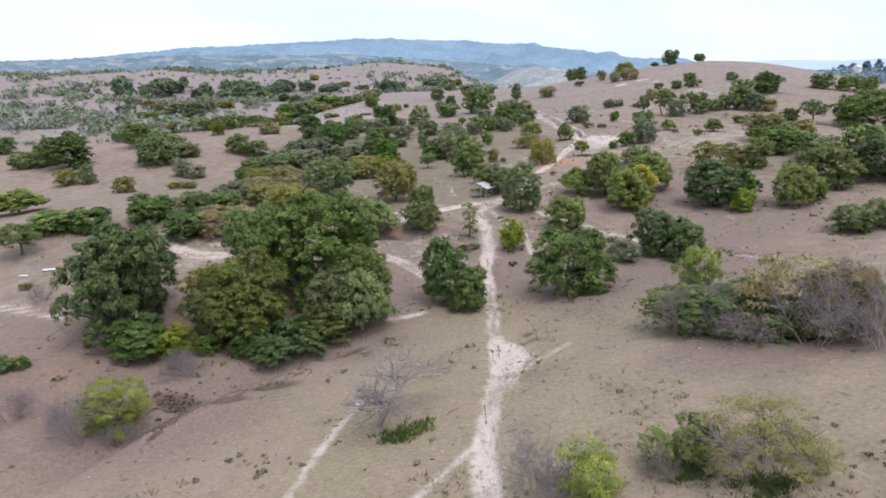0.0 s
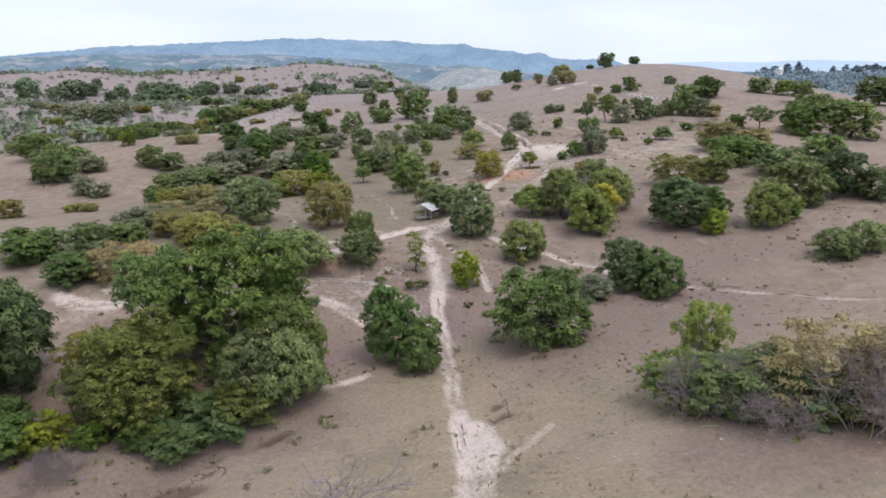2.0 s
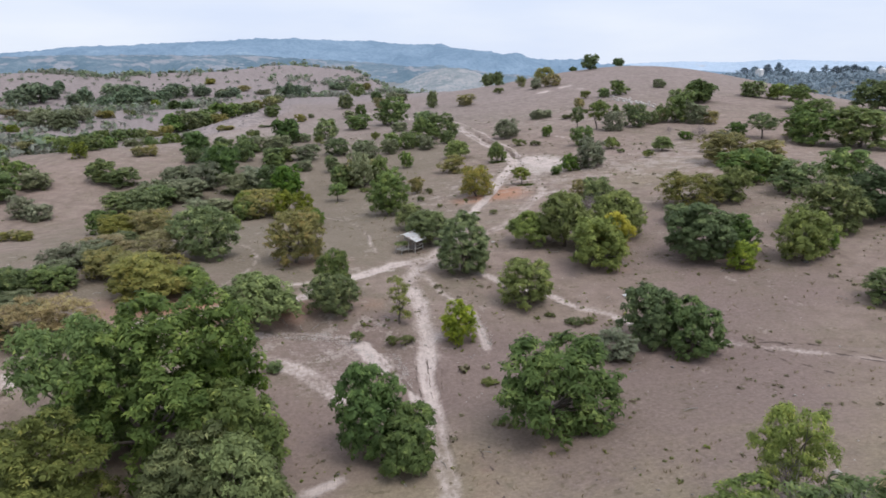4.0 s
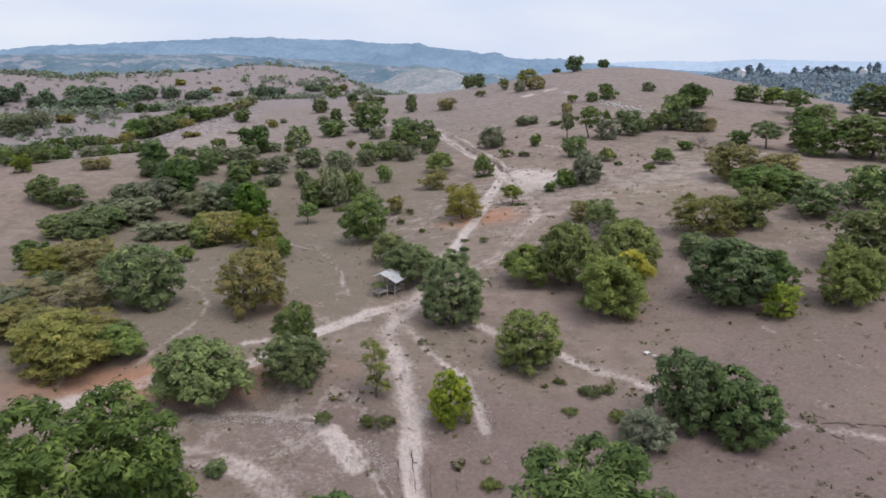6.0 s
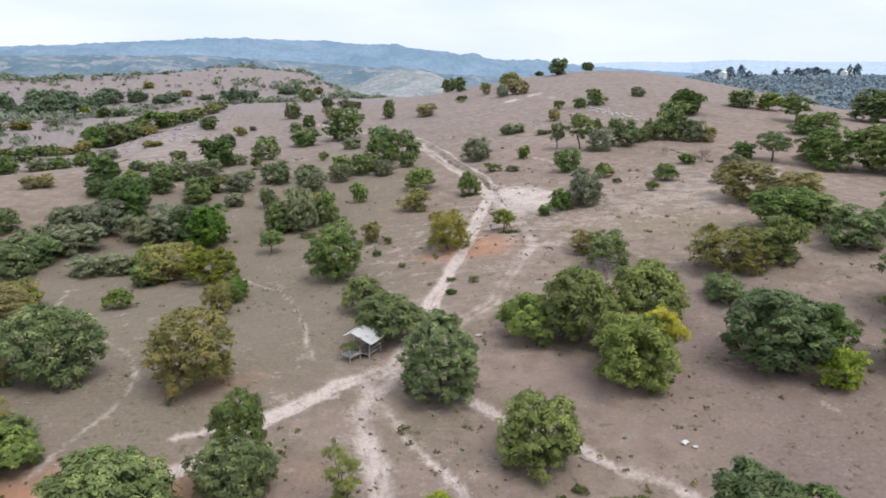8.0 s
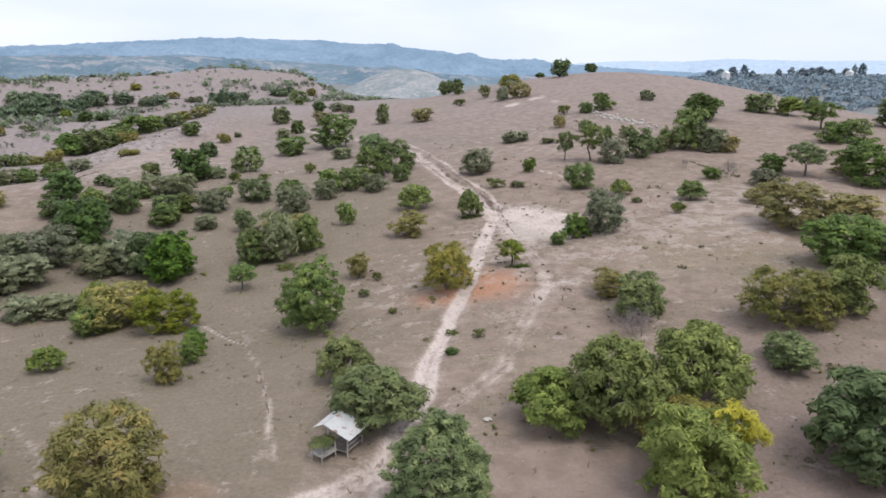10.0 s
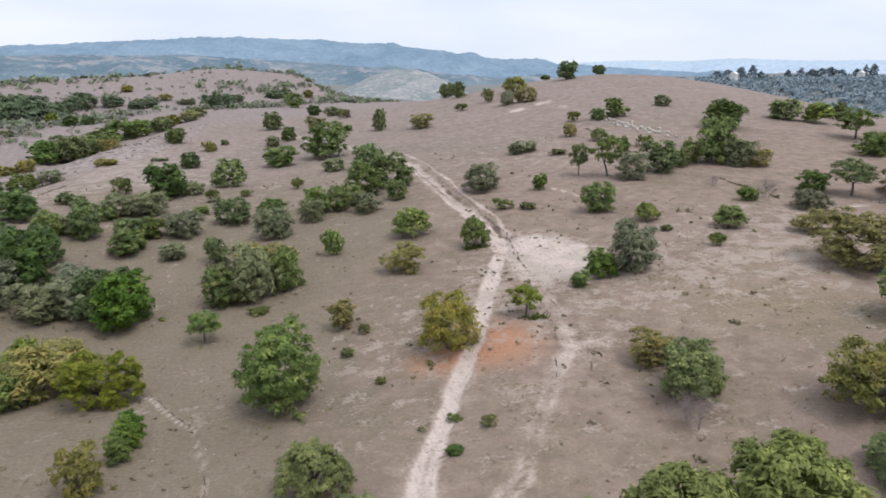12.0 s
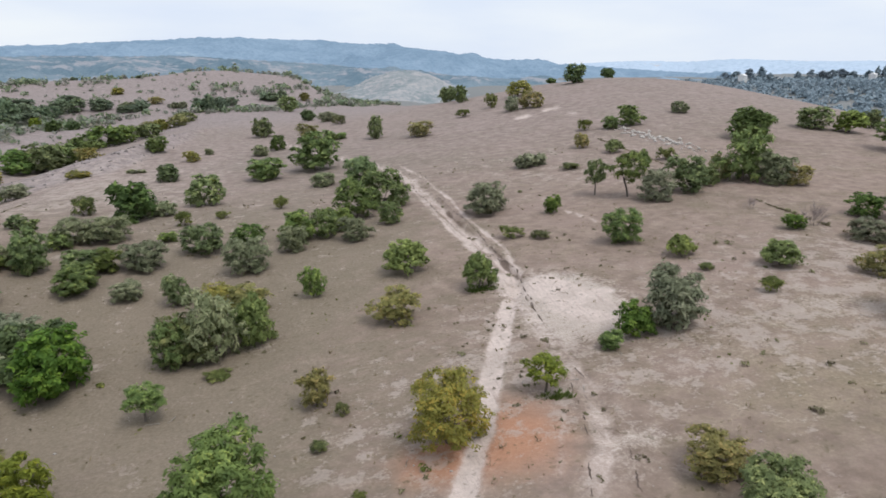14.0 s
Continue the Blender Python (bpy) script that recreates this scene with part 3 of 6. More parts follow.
def mesh_from(name, verts, polys, smooth_shade=True):
    """A mesh from arrays of places and of three- or four-cornered faces."""
    me = bpy.data.meshes.new(name)
    verts, polys = np.asarray(verts, np.float32), np.asarray(polys, np.int32)
    n, c = polys.shape
    me.vertices.add(len(verts))
    me.vertices.foreach_set("co", verts.ravel())
    me.loops.add(n * c)
    me.loops.foreach_set("vertex_index", polys.ravel())
    me.polygons.add(n)
    me.polygons.foreach_set("loop_start", np.arange(0, n * c, c, dtype=np.int32))
    me.polygons.foreach_set("loop_total", np.full(n, c, np.int32))
    me.update(calc_edges=True)
    me.validate()
    if smooth_shade:
        me.polygons.foreach_set("use_smooth", np.ones(len(me.polygons), bool))
    return me


def sheet(name, chosen):
    used, inverse = np.unique(faces[chosen], return_inverse=True)
    me = mesh_from(name, np.stack([fx[used], fy[used], fz[used]], 1), inverse.reshape(-1, 4))
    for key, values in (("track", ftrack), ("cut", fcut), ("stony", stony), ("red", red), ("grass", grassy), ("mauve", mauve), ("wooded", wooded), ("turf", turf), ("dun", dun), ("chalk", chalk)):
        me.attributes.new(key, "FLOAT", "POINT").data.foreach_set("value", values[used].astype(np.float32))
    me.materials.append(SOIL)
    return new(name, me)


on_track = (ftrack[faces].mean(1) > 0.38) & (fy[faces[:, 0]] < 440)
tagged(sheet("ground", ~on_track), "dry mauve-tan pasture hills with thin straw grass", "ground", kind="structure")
mark = np.arange(len(fx))
picked = faces[on_track]
for _ in range(1200):
    low = mark[picked].min(1)
    was = mark[picked].sum()
    np.minimum.at(mark, picked.ravel(), np.repeat(low, 4))
    if mark[picked].sum() == was:
        break
whose = np.full(len(faces), -1)
whose[on_track] = mark[picked].min(1)
for k in np.unique(whose[on_track]):
    tagged(sheet("dirt_track", whose == k), "pale worn dirt track rutted into dry pasture", "track", kind="structure")


# ---- far hills, with the haze put into their materials ----
def ridge(name, label, dist, depth, az, tops, base, mat, rough):
    """A far range: its crest follows smooth heights over the compass, its face falls towards the viewer."""
    a = np.linspace(az[0], az[-1], 700)
    crest = np.interp(a, az, tops)
    for _ in range(60):
        crest = np.concatenate([crest[:1], (crest[:-2] + 2 * crest[1:-1] + crest[2:]) / 4, crest[-1:]])
    rows = np.linspace(0, 1, 18)
    vs = []
    for r in rows:
        d = dist + depth * (1 - r) * -1
        x, y = np.sin(np.radians(a)) * d, 120 + np.cos(np.radians(a)) * d
        prof = r ** 0.8
        z = base + (crest - base) * prof
        z = z + rough * (vnoise(x, y, dist * 0.05, 21) + 0.5 * vnoise(x, y, dist * 0.02, 22)) * np.sin(np.pi * min(r, 0.97)) * 2
        z = z + rough * 0.16 * vnoise(x, y, dist * 0.0045, 23) + rough * 0.16 * np.maximum(0, vnoise(x, y, dist * 0.0022, 24))
        vs.append(np.stack([x, y, z], 1))
    w = len(a)
    k = np.arange((w - 1) * (len(rows) - 1))
    p = (k // (w - 1)) * w + k % (w - 1)
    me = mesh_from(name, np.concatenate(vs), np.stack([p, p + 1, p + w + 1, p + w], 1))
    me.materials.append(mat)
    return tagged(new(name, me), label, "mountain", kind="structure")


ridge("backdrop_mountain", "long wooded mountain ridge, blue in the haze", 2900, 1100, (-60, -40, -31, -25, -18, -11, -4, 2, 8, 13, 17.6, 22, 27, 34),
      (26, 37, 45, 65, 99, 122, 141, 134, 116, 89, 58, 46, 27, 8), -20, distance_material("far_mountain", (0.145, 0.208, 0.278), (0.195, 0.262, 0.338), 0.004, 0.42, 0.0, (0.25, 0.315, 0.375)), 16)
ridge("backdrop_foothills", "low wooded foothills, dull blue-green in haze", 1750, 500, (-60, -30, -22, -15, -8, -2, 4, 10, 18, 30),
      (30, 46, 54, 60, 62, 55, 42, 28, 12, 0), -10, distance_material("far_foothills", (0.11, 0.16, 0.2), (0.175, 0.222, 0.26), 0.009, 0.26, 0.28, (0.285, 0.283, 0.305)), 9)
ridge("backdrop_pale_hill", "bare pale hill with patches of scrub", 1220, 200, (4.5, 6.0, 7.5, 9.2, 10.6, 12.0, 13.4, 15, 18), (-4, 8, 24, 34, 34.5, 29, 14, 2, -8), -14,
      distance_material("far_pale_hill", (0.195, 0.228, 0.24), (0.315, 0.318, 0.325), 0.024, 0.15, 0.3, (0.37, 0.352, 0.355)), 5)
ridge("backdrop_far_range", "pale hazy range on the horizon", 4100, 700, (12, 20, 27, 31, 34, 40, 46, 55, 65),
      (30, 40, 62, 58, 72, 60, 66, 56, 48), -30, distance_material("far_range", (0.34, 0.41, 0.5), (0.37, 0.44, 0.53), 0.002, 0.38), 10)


# ---- plants ----
def part(name, data, material, parent, label="", at=None):
    """One mesh object under a thing, with its own material."""
    ob = new(name, data)
    if material is not None:
        if not data.materials:
            data.materials.append(material)
        ob.material_slots[0].link = "OBJECT"
        ob.material_slots[0].material = material
    ob.parent = parent
    if at is not None:
        ob.matrix_basis = at
    if label:
        tagged(ob, label)
    return ob


def tubes(paths, sides=6):
    """Tapered round limbs: each path is a row of (place, radius)."""
    vs, fs, base = [], [], 0
    for path in paths:
        n = len(path)
        for k, (p, r) in enumerate(path):
            p = np.array(p)
            ahead = np.array(path[min(k + 1, n - 1)][0]) - np.array(path[max(k - 1, 0)][0])
            ahead = ahead / (np.linalg.norm(ahead) + 1e-9)
            u = np.cross(ahead, (0.31, 0.92, 0.2))
            u /= np.linalg.norm(u) + 1e-9
            v = np.cross(ahead, u)
            for s in range(sides):
                a = 2 * math.pi * s / sides
                vs.append(p + r * (math.cos(a) * u + math.sin(a) * v))
        for k in range(n - 1):
            for s in range(sides):
                a, b = base + k * sides + s, base + k * sides + (s + 1) % sides
                fs.append((a, b, b + sides, a + sides))
        base += n * sides
    return np.array(vs), np.array(fs)


def limb(rng, start, end, r0, r1, bend=0.12, n=5):
    start, end = np.array(start, float), np.array(end, float)
    length = np.linalg.norm(end - start)
    off = rng.normal(0, bend * length, 3) * (1, 1, 0.4)
    return [(start + (end - start) * t + off * math.sin(math.pi * t), r0 + (r1 - r0) * t) for t in np.linspace(0, 1, n)]


def leaves(rng, lobes, size, cover, slim=0.55, droop=0.0, spray=0.6, cap=9000, most=40):
    """Leaves over a cloud of lobes (centre, radii): each lobe carries rounded sprays, each spray many small blades."""
    cs, rs = [], []
    for c, r in lobes:
        c, r = np.array(c, float), np.array(r, float)
        q = min(spray, 0.5 * r.mean())
        n = int(np.clip(3.4 * (r.mean() / q) ** 2 * 0.55, 4, most))
        d = rng.normal(size=(n, 3))
        d[:, 2] = np.where(d[:, 2] < -0.75, -d[:, 2], d[:, 2])
        d /= np.linalg.norm(d, axis=1)[:, None]
        cs.append(c + d * r * rng.uniform(0.62, 0.98, (n, 1)))
        rs.append(q * rng.uniform(0.6, 1.25, n))
    cs, rs = np.concatenate(cs), np.concatenate(rs)
    deep = np.zeros(len(cs), int)
    for c, r in lobes:
        deep += (((cs - np.array(c)) / np.array(r)) ** 2).sum(1) < 0.36
    ok = (deep == 0) & (cs[:, 2] > 0.0)
    cs, rs = cs[ok], rs[ok]
    counts = np.maximum(5, 2.6 * math.pi * rs ** 2 * cover / (size * size * slim * 0.5)).astype(int)
    if counts.sum() > cap:
        size, counts = size * math.sqrt(counts.sum() / cap), np.maximum(4, counts * cap / counts.sum()).astype(int)
    idx = np.repeat(np.arange(len(cs)), counts)
    m = len(idx)
    d = rng.normal(size=(m, 3))
    d[:, 2] = np.where((d[:, 2] < 0) & (rng.random(m) < 0.6), -d[:, 2], d[:, 2])
    d /= np.linalg.norm(d, axis=1)[:, None]
    p = cs[idx] + d * (rs[idx] * rng.uniform(0.4, 1.2, m))[:, None] * (1.12, 1.12, 0.72)
    p[:, 2] = np.maximum(p[:, 2], 0.03)
    nor = 0.7 * d + rng.normal(0, 0.17, (m, 3)) + (0, 0, 0.7)
    nor /= np.linalg.norm(nor, axis=1)[:, None]
    along = np.cross(nor, rng.normal(size=(m, 3)))
    along /= np.linalg.norm(along, axis=1)[:, None] + 1e-9
    along = along + (0, 0, -droop)
    across = np.cross(nor, along)
    across /= np.linalg.norm(across, axis=1)[:, None] + 1e-9
    s = (size * rng.uniform(0.6, 1.4, m))[:, None]
    a, b = along * s * 0.55, across * s * 0.5 * slim
    v = np.stack([p - a * 0.9, p + a - b * 0.4, p + b + a * 0.35], 1).reshape(-1, 3)
    mid = np.array((0.0, 0.0, 0.45 * p[:, 2].max()))
    out = (p - mid) / (np.abs(p - mid).max(0) + 1e-6)
    soft = 0.5 * d + 0.6 * out + (0, 0, 0.3) + rng.normal(0, 0.13, (m, 3))
    soft = np.where(((soft * nor).sum(1) > 0)[:, None], soft, nor)
    soft /= np.linalg.norm(soft, axis=1)[:, None]
    return v, np.arange(3 * m).reshape(-1, 3), np.repeat(soft, 3, 0)


def leaf_mesh(name, v, f, soft):
    """Leaves as one mesh, shaded softly by the clumps that they make up."""
    me = mesh_from(name, v, f)
    me.normals_split_custom_set_from_vertices(soft.astype(np.float32))
    return me


SPAN = {"s": 4.0, "m": 8.0, "l": 14.0}
# leaf size, cover, most leaves, size of a spray
DETAIL = {"near": (0.2, 1.25, 11500, 0.5), "mid": (0.32, 1.35, 4600, 0.7), "far": (0.65, 1.4, 1600, 1.0), "dist": (1.0, 1.3, 650, 1.4)}
MADE = {}


def lobes_for(rng, form, w, h):
    """Lobes of a crown w wide and h high that stands on the origin, and where its limbs start."""
    R = w / 2
    out = []
    if form == "round":
        n = 22
        tilt, squash = rng.normal(0, 0.14, 2) * R, rng.uniform(0.8, 1.2)
        for k in range(n):
            a, u = k * 2.4 + rng.uniform(-0.5, 0.5), -0.62 + 1.56 * (k + 0.5) / n
            reach = R * 0.7 * math.sqrt(max(0.02, 1 - abs(u) ** 2.4)) * rng.uniform(0.74, 1.14)
            z = h * (0.45 + 0.37 * u) * rng.uniform(0.93, 1.06)
            q = R * rng.uniform(0.22, 0.4)
            out.append(((math.cos(a) * reach * squash + tilt[0] * u, math.sin(a) * reach / squash + tilt[1] * u, z), (q, q, min(q * 0.72, h * 0.17))))
        out.append(((0, 0, h * 0.42), (R * 0.6, R * 0.6, h * 0.36)))
        for k in range(5):
            a, q = k * 1.257 + rng.uniform(-0.5, 0.5), R * rng.uniform(0.24, 0.36)
            reach = R * rng.uniform(0.35, 0.62)
            out.append(((math.cos(a) * reach, math.sin(a) * reach, h * rng.uniform(0.1, 0.17)), (q, q, h * 0.13)))
    elif form == "cone":
        for k in range(20):
            a, t = k * 2.4, (k + 0.5) / 20
            reach = R * 0.56 * (1 - t) ** 0.4 * (0.7 + 0.42 * min(1, t * 4)) * rng.uniform(0.94, 1.06) * (t < 0.93)
            q = R * (0.42 - 0.16 * t) * rng.uniform(0.85, 1.1)
            out.append(((math.cos(a) * reach, math.sin(a) * reach, h * (0.06 + 0.82 * t)), (q, q, q * 1.15)))
        out.append(((0, 0, h * 0.44), (R * 0.93, R * 0.93, h * 0.46)))
        out.append(((0, 0, h * 0.24), (R * 0.9, R * 0.9, h * 0.24)))
    elif form in ("umbrella", "canopy"):
        for k in range(24):
            a, t = k * 2.4, math.sqrt((k + 0.5) / 24)
            q = R * rng.uniform(0.22, 0.34)
            z = h * (0.8 - 0.52 * t * t) + rng.uniform(-0.1, 0.05) * h
            out.append(((math.cos(a) * R * 0.76 * t, math.sin(a) * R * 0.76 * t, z), (q, q, max(0.17 * h, q * 0.6))))
        for k in range(9 if form == "umbrella" else 0):
            a, q = k * 0.698 + rng.uniform(-0.3, 0.3), R * rng.uniform(0.2, 0.3)
            reach = R * rng.uniform(0.36, 0.72)
            out.append(((math.cos(a) * reach, math.sin(a) * reach, h * rng.uniform(0.24, 0.4)), (q, q, h * 0.15)))
    elif form == "standard":
        for k in range(12):
            a, t = k * 2.4, (k + 0.5) / 12
            reach = R * 0.62 * math.sin(math.pi * (0.2 + 0.68 * t)) * rng.uniform(0.8, 1.15)
            q = R * rng.uniform(0.3, 0.42)
            out.append(((math.cos(a) * reach, math.sin(a) * reach, h * (0.36 + 0.5 * t)), (q, q, q * 0.75)))
    elif form == "wisp":
        for k in range(11):
            a, t = k * 2.4, (k + 0.5) / 11
            q = R * rng.uniform(0.25, 0.4)
            out.append(((math.cos(a) * R * 0.5 * rng.uniform(0.4, 1.2), math.sin(a) * R * 0.5, h * (0.15 + 0.76 * t)), (q, q, q * 0.9)))
    else:  # low
        for k in range(9):
            a = k * 2.4
            q = R * rng.uniform(0.28, 0.45)
            reach = R * 0.62 * math.sqrt((k + 0.3) / 9)
            out.append(((math.cos(a) * reach, math.sin(a) * reach, h * rng.uniform(0.3, 0.55)), (q, q, h * 0.42)))
    return out


def crown_and_trunk(form, size, detail, seed, leaf_scale=1.0, cover_scale=1.0, slim=0.55, droop=0.0):
    """The two meshes of a plant of this form; alike plants share them."""
    key = (form, size, detail, seed, leaf_scale, cover_scale, slim, droop)
    if key in MADE:
        return MADE[key]
    rng = np.random.default_rng(abs(hash((len(form), ord(form[0]), ord(size), len(detail), seed))) % 100000 + seed)
    w = SPAN[size]
    h = {"round": 0.82, "cone": 1.12, "umbrella": 0.66, "canopy": 0.66, "standard": 0.95, "wisp": 1.5, "low": 0.45}[form] * w
    lobes = lobes_for(rng, form, w, h)
    leaf, cover, cap, spray = DETAIL[detail]
    if size == "s":
        leaf, spray, cap = leaf * 0.7, spray * 0.6, cap * 0.5
    if size == "l":
        cap *= 2.3 if detail == "near" else 1.7
    if form == "cone" and detail == "near":
        cap, spray = cap * 2.2, spray * 0.8
    crown = leaf_mesh("crown", *leaves(rng, lobes, leaf * leaf_scale, cover * cover_scale, slim, droop, spray, cap, 160 if form == "cone" else 40))
    limbs = []
    fork = {"round": 0.16, "cone": 0.3, "umbrella": 0.3, "canopy": 0.4, "standard": 0.36, "wisp": 0.2, "low": 0.1}[form] * h
    r0 = max(0.05, 0.022 * w + 0.03)
    lean = rng.normal(0, 0.05 * w, 2)
    top = (lean[0], lean[1], fork)
    limbs.append(limb(rng, (0, 0, -0.5), top, r0 * 1.25, r0, 0.05, 6))
    picks = lobes if detail == "near" else lobes[::3]
    for c, q in picks[:14]:
        limbs.append(limb(rng, top, (c[0] * 0.92, c[1] * 0.92, max(fork * 0.6, c[2] - q[2] * 0.2)), r0 * 0.5, r0 * 0.14, 0.08, 5))
    tv, tf = tubes(limbs[:14] if detail == "near" else limbs[:5], 5 if detail == "near" else 3)
    trunk = mesh_from("trunk", tv, tf)
    boughs = []
    if detail == "near" and form in ("umbrella", "standard"):
        trunk = mesh_from("trunk", *tubes(limbs[:1] + limbs[6:14], 6))
        boughs = [mesh_from("limb", *tubes([path], 6)) for path in limbs[1:6]]
    for me in [trunk] + boughs:
        me.materials.append(BARK)
    MADE[key] = (crown, trunk, w, h, boughs)
    return MADE[key]


def twig_mesh(seed, w, h, stems, forks, lean=0.0, trunk=0.0, least=0.008):
    """Bare branching wood, w wide and h high."""
    key = ("twigs", seed, stems, forks, lean, trunk)
    if key in MADE:
        return MADE[key]
    rng = np.random.default_rng(900 + seed)
    limbs = []

    def grow(p, d, length, r, level):
        n = (4, 3, 2, 2, 2)[level]
        pts = [(p, r)]
        for k in range(n):
            d = d + rng.normal(0, 0.17, 3) + np.array((0, 0, 0.02 if level else 0.05))
            d = d / np.linalg.norm(d)
            p = p + d * length / n
            pts.append((p, max(least, r * (1 - 0.55 * (k + 1) / n))))
            if level < forks and (level > 0 or k > (0 if stems > 1 else 1)):
                for _ in range(2 if level else 3):
                    side = d + rng.normal(0, 0.75, 3)
                    side[2] = side[2] * 0.6 + 0.25
                    grow(p, side / np.linalg.norm(side), length * rng.uniform(0.45, 0.72), r * 0.5, level + 1)
        limbs.append(pts)

    for s in range(stems):
        a = s * 2.4 + rng.uniform(0, 1)
        out_ = rng.uniform(0.2, 0.9) if stems > 1 else 0.1
        d = np.array((math.cos(a) * out_ + lean, math.sin(a) * out_, 1.0))
        p = np.array((math.cos(a) * 0.1 * w, math.sin(a) * 0.1 * w, -0.2)) if stems > 2 else np.array((0, 0, -0.4))
        grow(p, d / np.linalg.norm(d), h * 0.5, trunk or 0.03 + 0.003 * w, 0)
    v, f = tubes(limbs, 3)
    lo, hi = v.min(0), v.max(0)
    v[:, :2] *= w / max(hi[0] - lo[0], hi[1] - lo[1])
    v[:, 2] *= h / hi[2]
    MADE[key] = mesh_from("twig_tangle", v, f)
    return MADE[key]


KINDS = {
    # form, leaves, bark, name, label, category, leaf scale, cover, slim, droop
    "A": ("round", "green", "shrub_tree", "bushy green tree with a rounded crown on dry pasture", "tree", 1.0, 1.0, 0.55, 0.0),
    "D": ("round", "dark", "tree", "dense dark green tree with crown near the ground", "tree", 0.95, 1.3, 0.55, 0.0),
    "G": ("round", "bright", "tree", "bright fresh green leafy tree on dry ground", "tree", 1.05, 1.0, 0.6, 0.0),
    "O": ("round", "olive", "tree", "olive-brown drying tree with thin leaves", "tree", 1.0, 0.72, 0.5, 0.0),
    "S": ("round", "grey", "shrub", "grey-green dusty shrub with fine drooping leaves", "shrub", 0.62, 0.85, 0.42, 0.25),
    "Y": ("round", "yellow", "tree", "yellow-green leafy tree on the slope", "tree", 1.0, 0.9, 0.55, 0.0),
    "C": ("cone", "green", "tree", "tall dense egg-shaped dark green tree by the track fork", "tree", 0.9, 1.5, 0.5, 0.0),
    "K": ("round", "teak", "tree", "yellowing broad-leaved tree beside the dirt track", "tree", 1.0, 0.58, 0.65, 0.3),
    "T": ("standard", "green", "tree", "green tree with a bare trunk and rounded crown", "tree", 1.0, 1.0, 0.55, 0.0),
    "U": ("umbrella", "acacia", "acacia_tree", "flat-topped spreading acacia with fine grey-green leaves", "tree", 0.6, 1.1, 0.62, 0.1),
    "P": ("round", "teak", "tree", "yellowing tree with two slanting trunks on red soil", "tree", 1.1, 0.9, 0.5, 0.0),
    "W": ("wisp", "yellow", "sapling", "thin wispy yellow-green sapling beside the track", "tree", 0.8, 0.75, 0.4, 0.2),
    "Q": ("round", "dusty", "tree", "dull olive-green tree crowded in a thicket", "tree", 0.9, 0.9, 0.5, 0.1),
    "E": ("round", "belt", "tree", "green tree in a far belt of woods, greyed by painted haze", "tree", 1.0, 1.0, 0.55, 0.0),
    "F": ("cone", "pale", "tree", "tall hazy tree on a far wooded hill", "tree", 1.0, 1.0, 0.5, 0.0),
    "V": ("round", "acacia", "shrub_tree", "fine-leaved olive-green tree drooping towards the ground", "tree", 0.65, 1.0, 0.5, 0.2),
    "X": ("standard", "yellow", "tree", "yellow-green crown above a tangle of bare twigs", "tree", 0.8, 0.9, 0.5, 0.0),
    "Z": ("round", "yellow", "shrub", "thin pale green shrub among bare grey twigs", "shrub", 0.7, 0.3, 0.45, 0.1),
    "N": ("round", "tan", "shrub", "half-bare shrub with dry tan leaves", "shrub", 0.7, 0.45, 0.45, 0.2),
    "b": ("low", "dusty", "bush", "low dusty bush on bare ground", "bush", 0.8, 0.9, 0.5, 0.0),
}
TURNS = np.random.default_rng(5)
STANDS = []


def plant(kind, x, y, h, w, turn=None):
    """A plant of that kind, h high and w wide, on the ground at x, y."""
    form, leaf, name, label, category, ls, cs, slim, droop = KINDS[kind]
    size = "s" if w < 5.2 else "m" if w < 11.5 else "l"
    detail = "near" if (y < 172 and -45 < x < 75) or (y < 190 and -10 < x < 50) else "mid" if y < 290 else "far" if y < 480 else "dist"
    seed = int(TURNS.integers(0, 4))
    crown, trunk, w0, h0, boughs = crown_and_trunk(form, size, detail, seed, ls, cs, slim, droop)
    thing = new(name)
    thing.empty_display_size = 0.2
    STANDS.append((x, y, w))
    thing.matrix_basis = pose(x, y, ground(x, y) - 0.05, 0, 0, TURNS.uniform(0, 360) if turn is None else turn)
    s = w / w0 * (1.13 if kind in "SO" else 1.05)
    thing.scale = (s, s, h / h0 * 1.06)
    stem = part("trunk", trunk, BARK, thing)
    for me in boughs:
        part("limb", me, BARK, stem)
    part("crown", crown, LEAF[leaf], thing)
    return tagged(thing, label, category, "trees and shrubs of the hillside")


def yellow_topped_tree(x, y, h, w):
    """An olive-green tree with one bough turned yellow near its top."""
    thing = plant("V", x, y, h, w)
    lobes = [((0.9 + 0.62 * k, -0.9 - 0.35 * (k % 2), 6.2 - 0.5 * k), (0.9, 0.9, 0.6)) for k in range(5)]
    yellow = leaf_mesh("yellow_bough", *leaves(np.random.default_rng(41), lobes, 0.24, 1.2, 0.5, 0.1, 0.45, 3500))
    part("yellow_bough", yellow, LEAF["turned"], thing, "bough of yellow leaves")
    thing.matrix_basis = pose(x, y, ground(x, y) - 0.05, 0, 0, 10) @ Matrix.Diagonal((*thing.scale, 1))
    return tagged(thing, "olive-green tree with yellow leaves near its top", "tree")


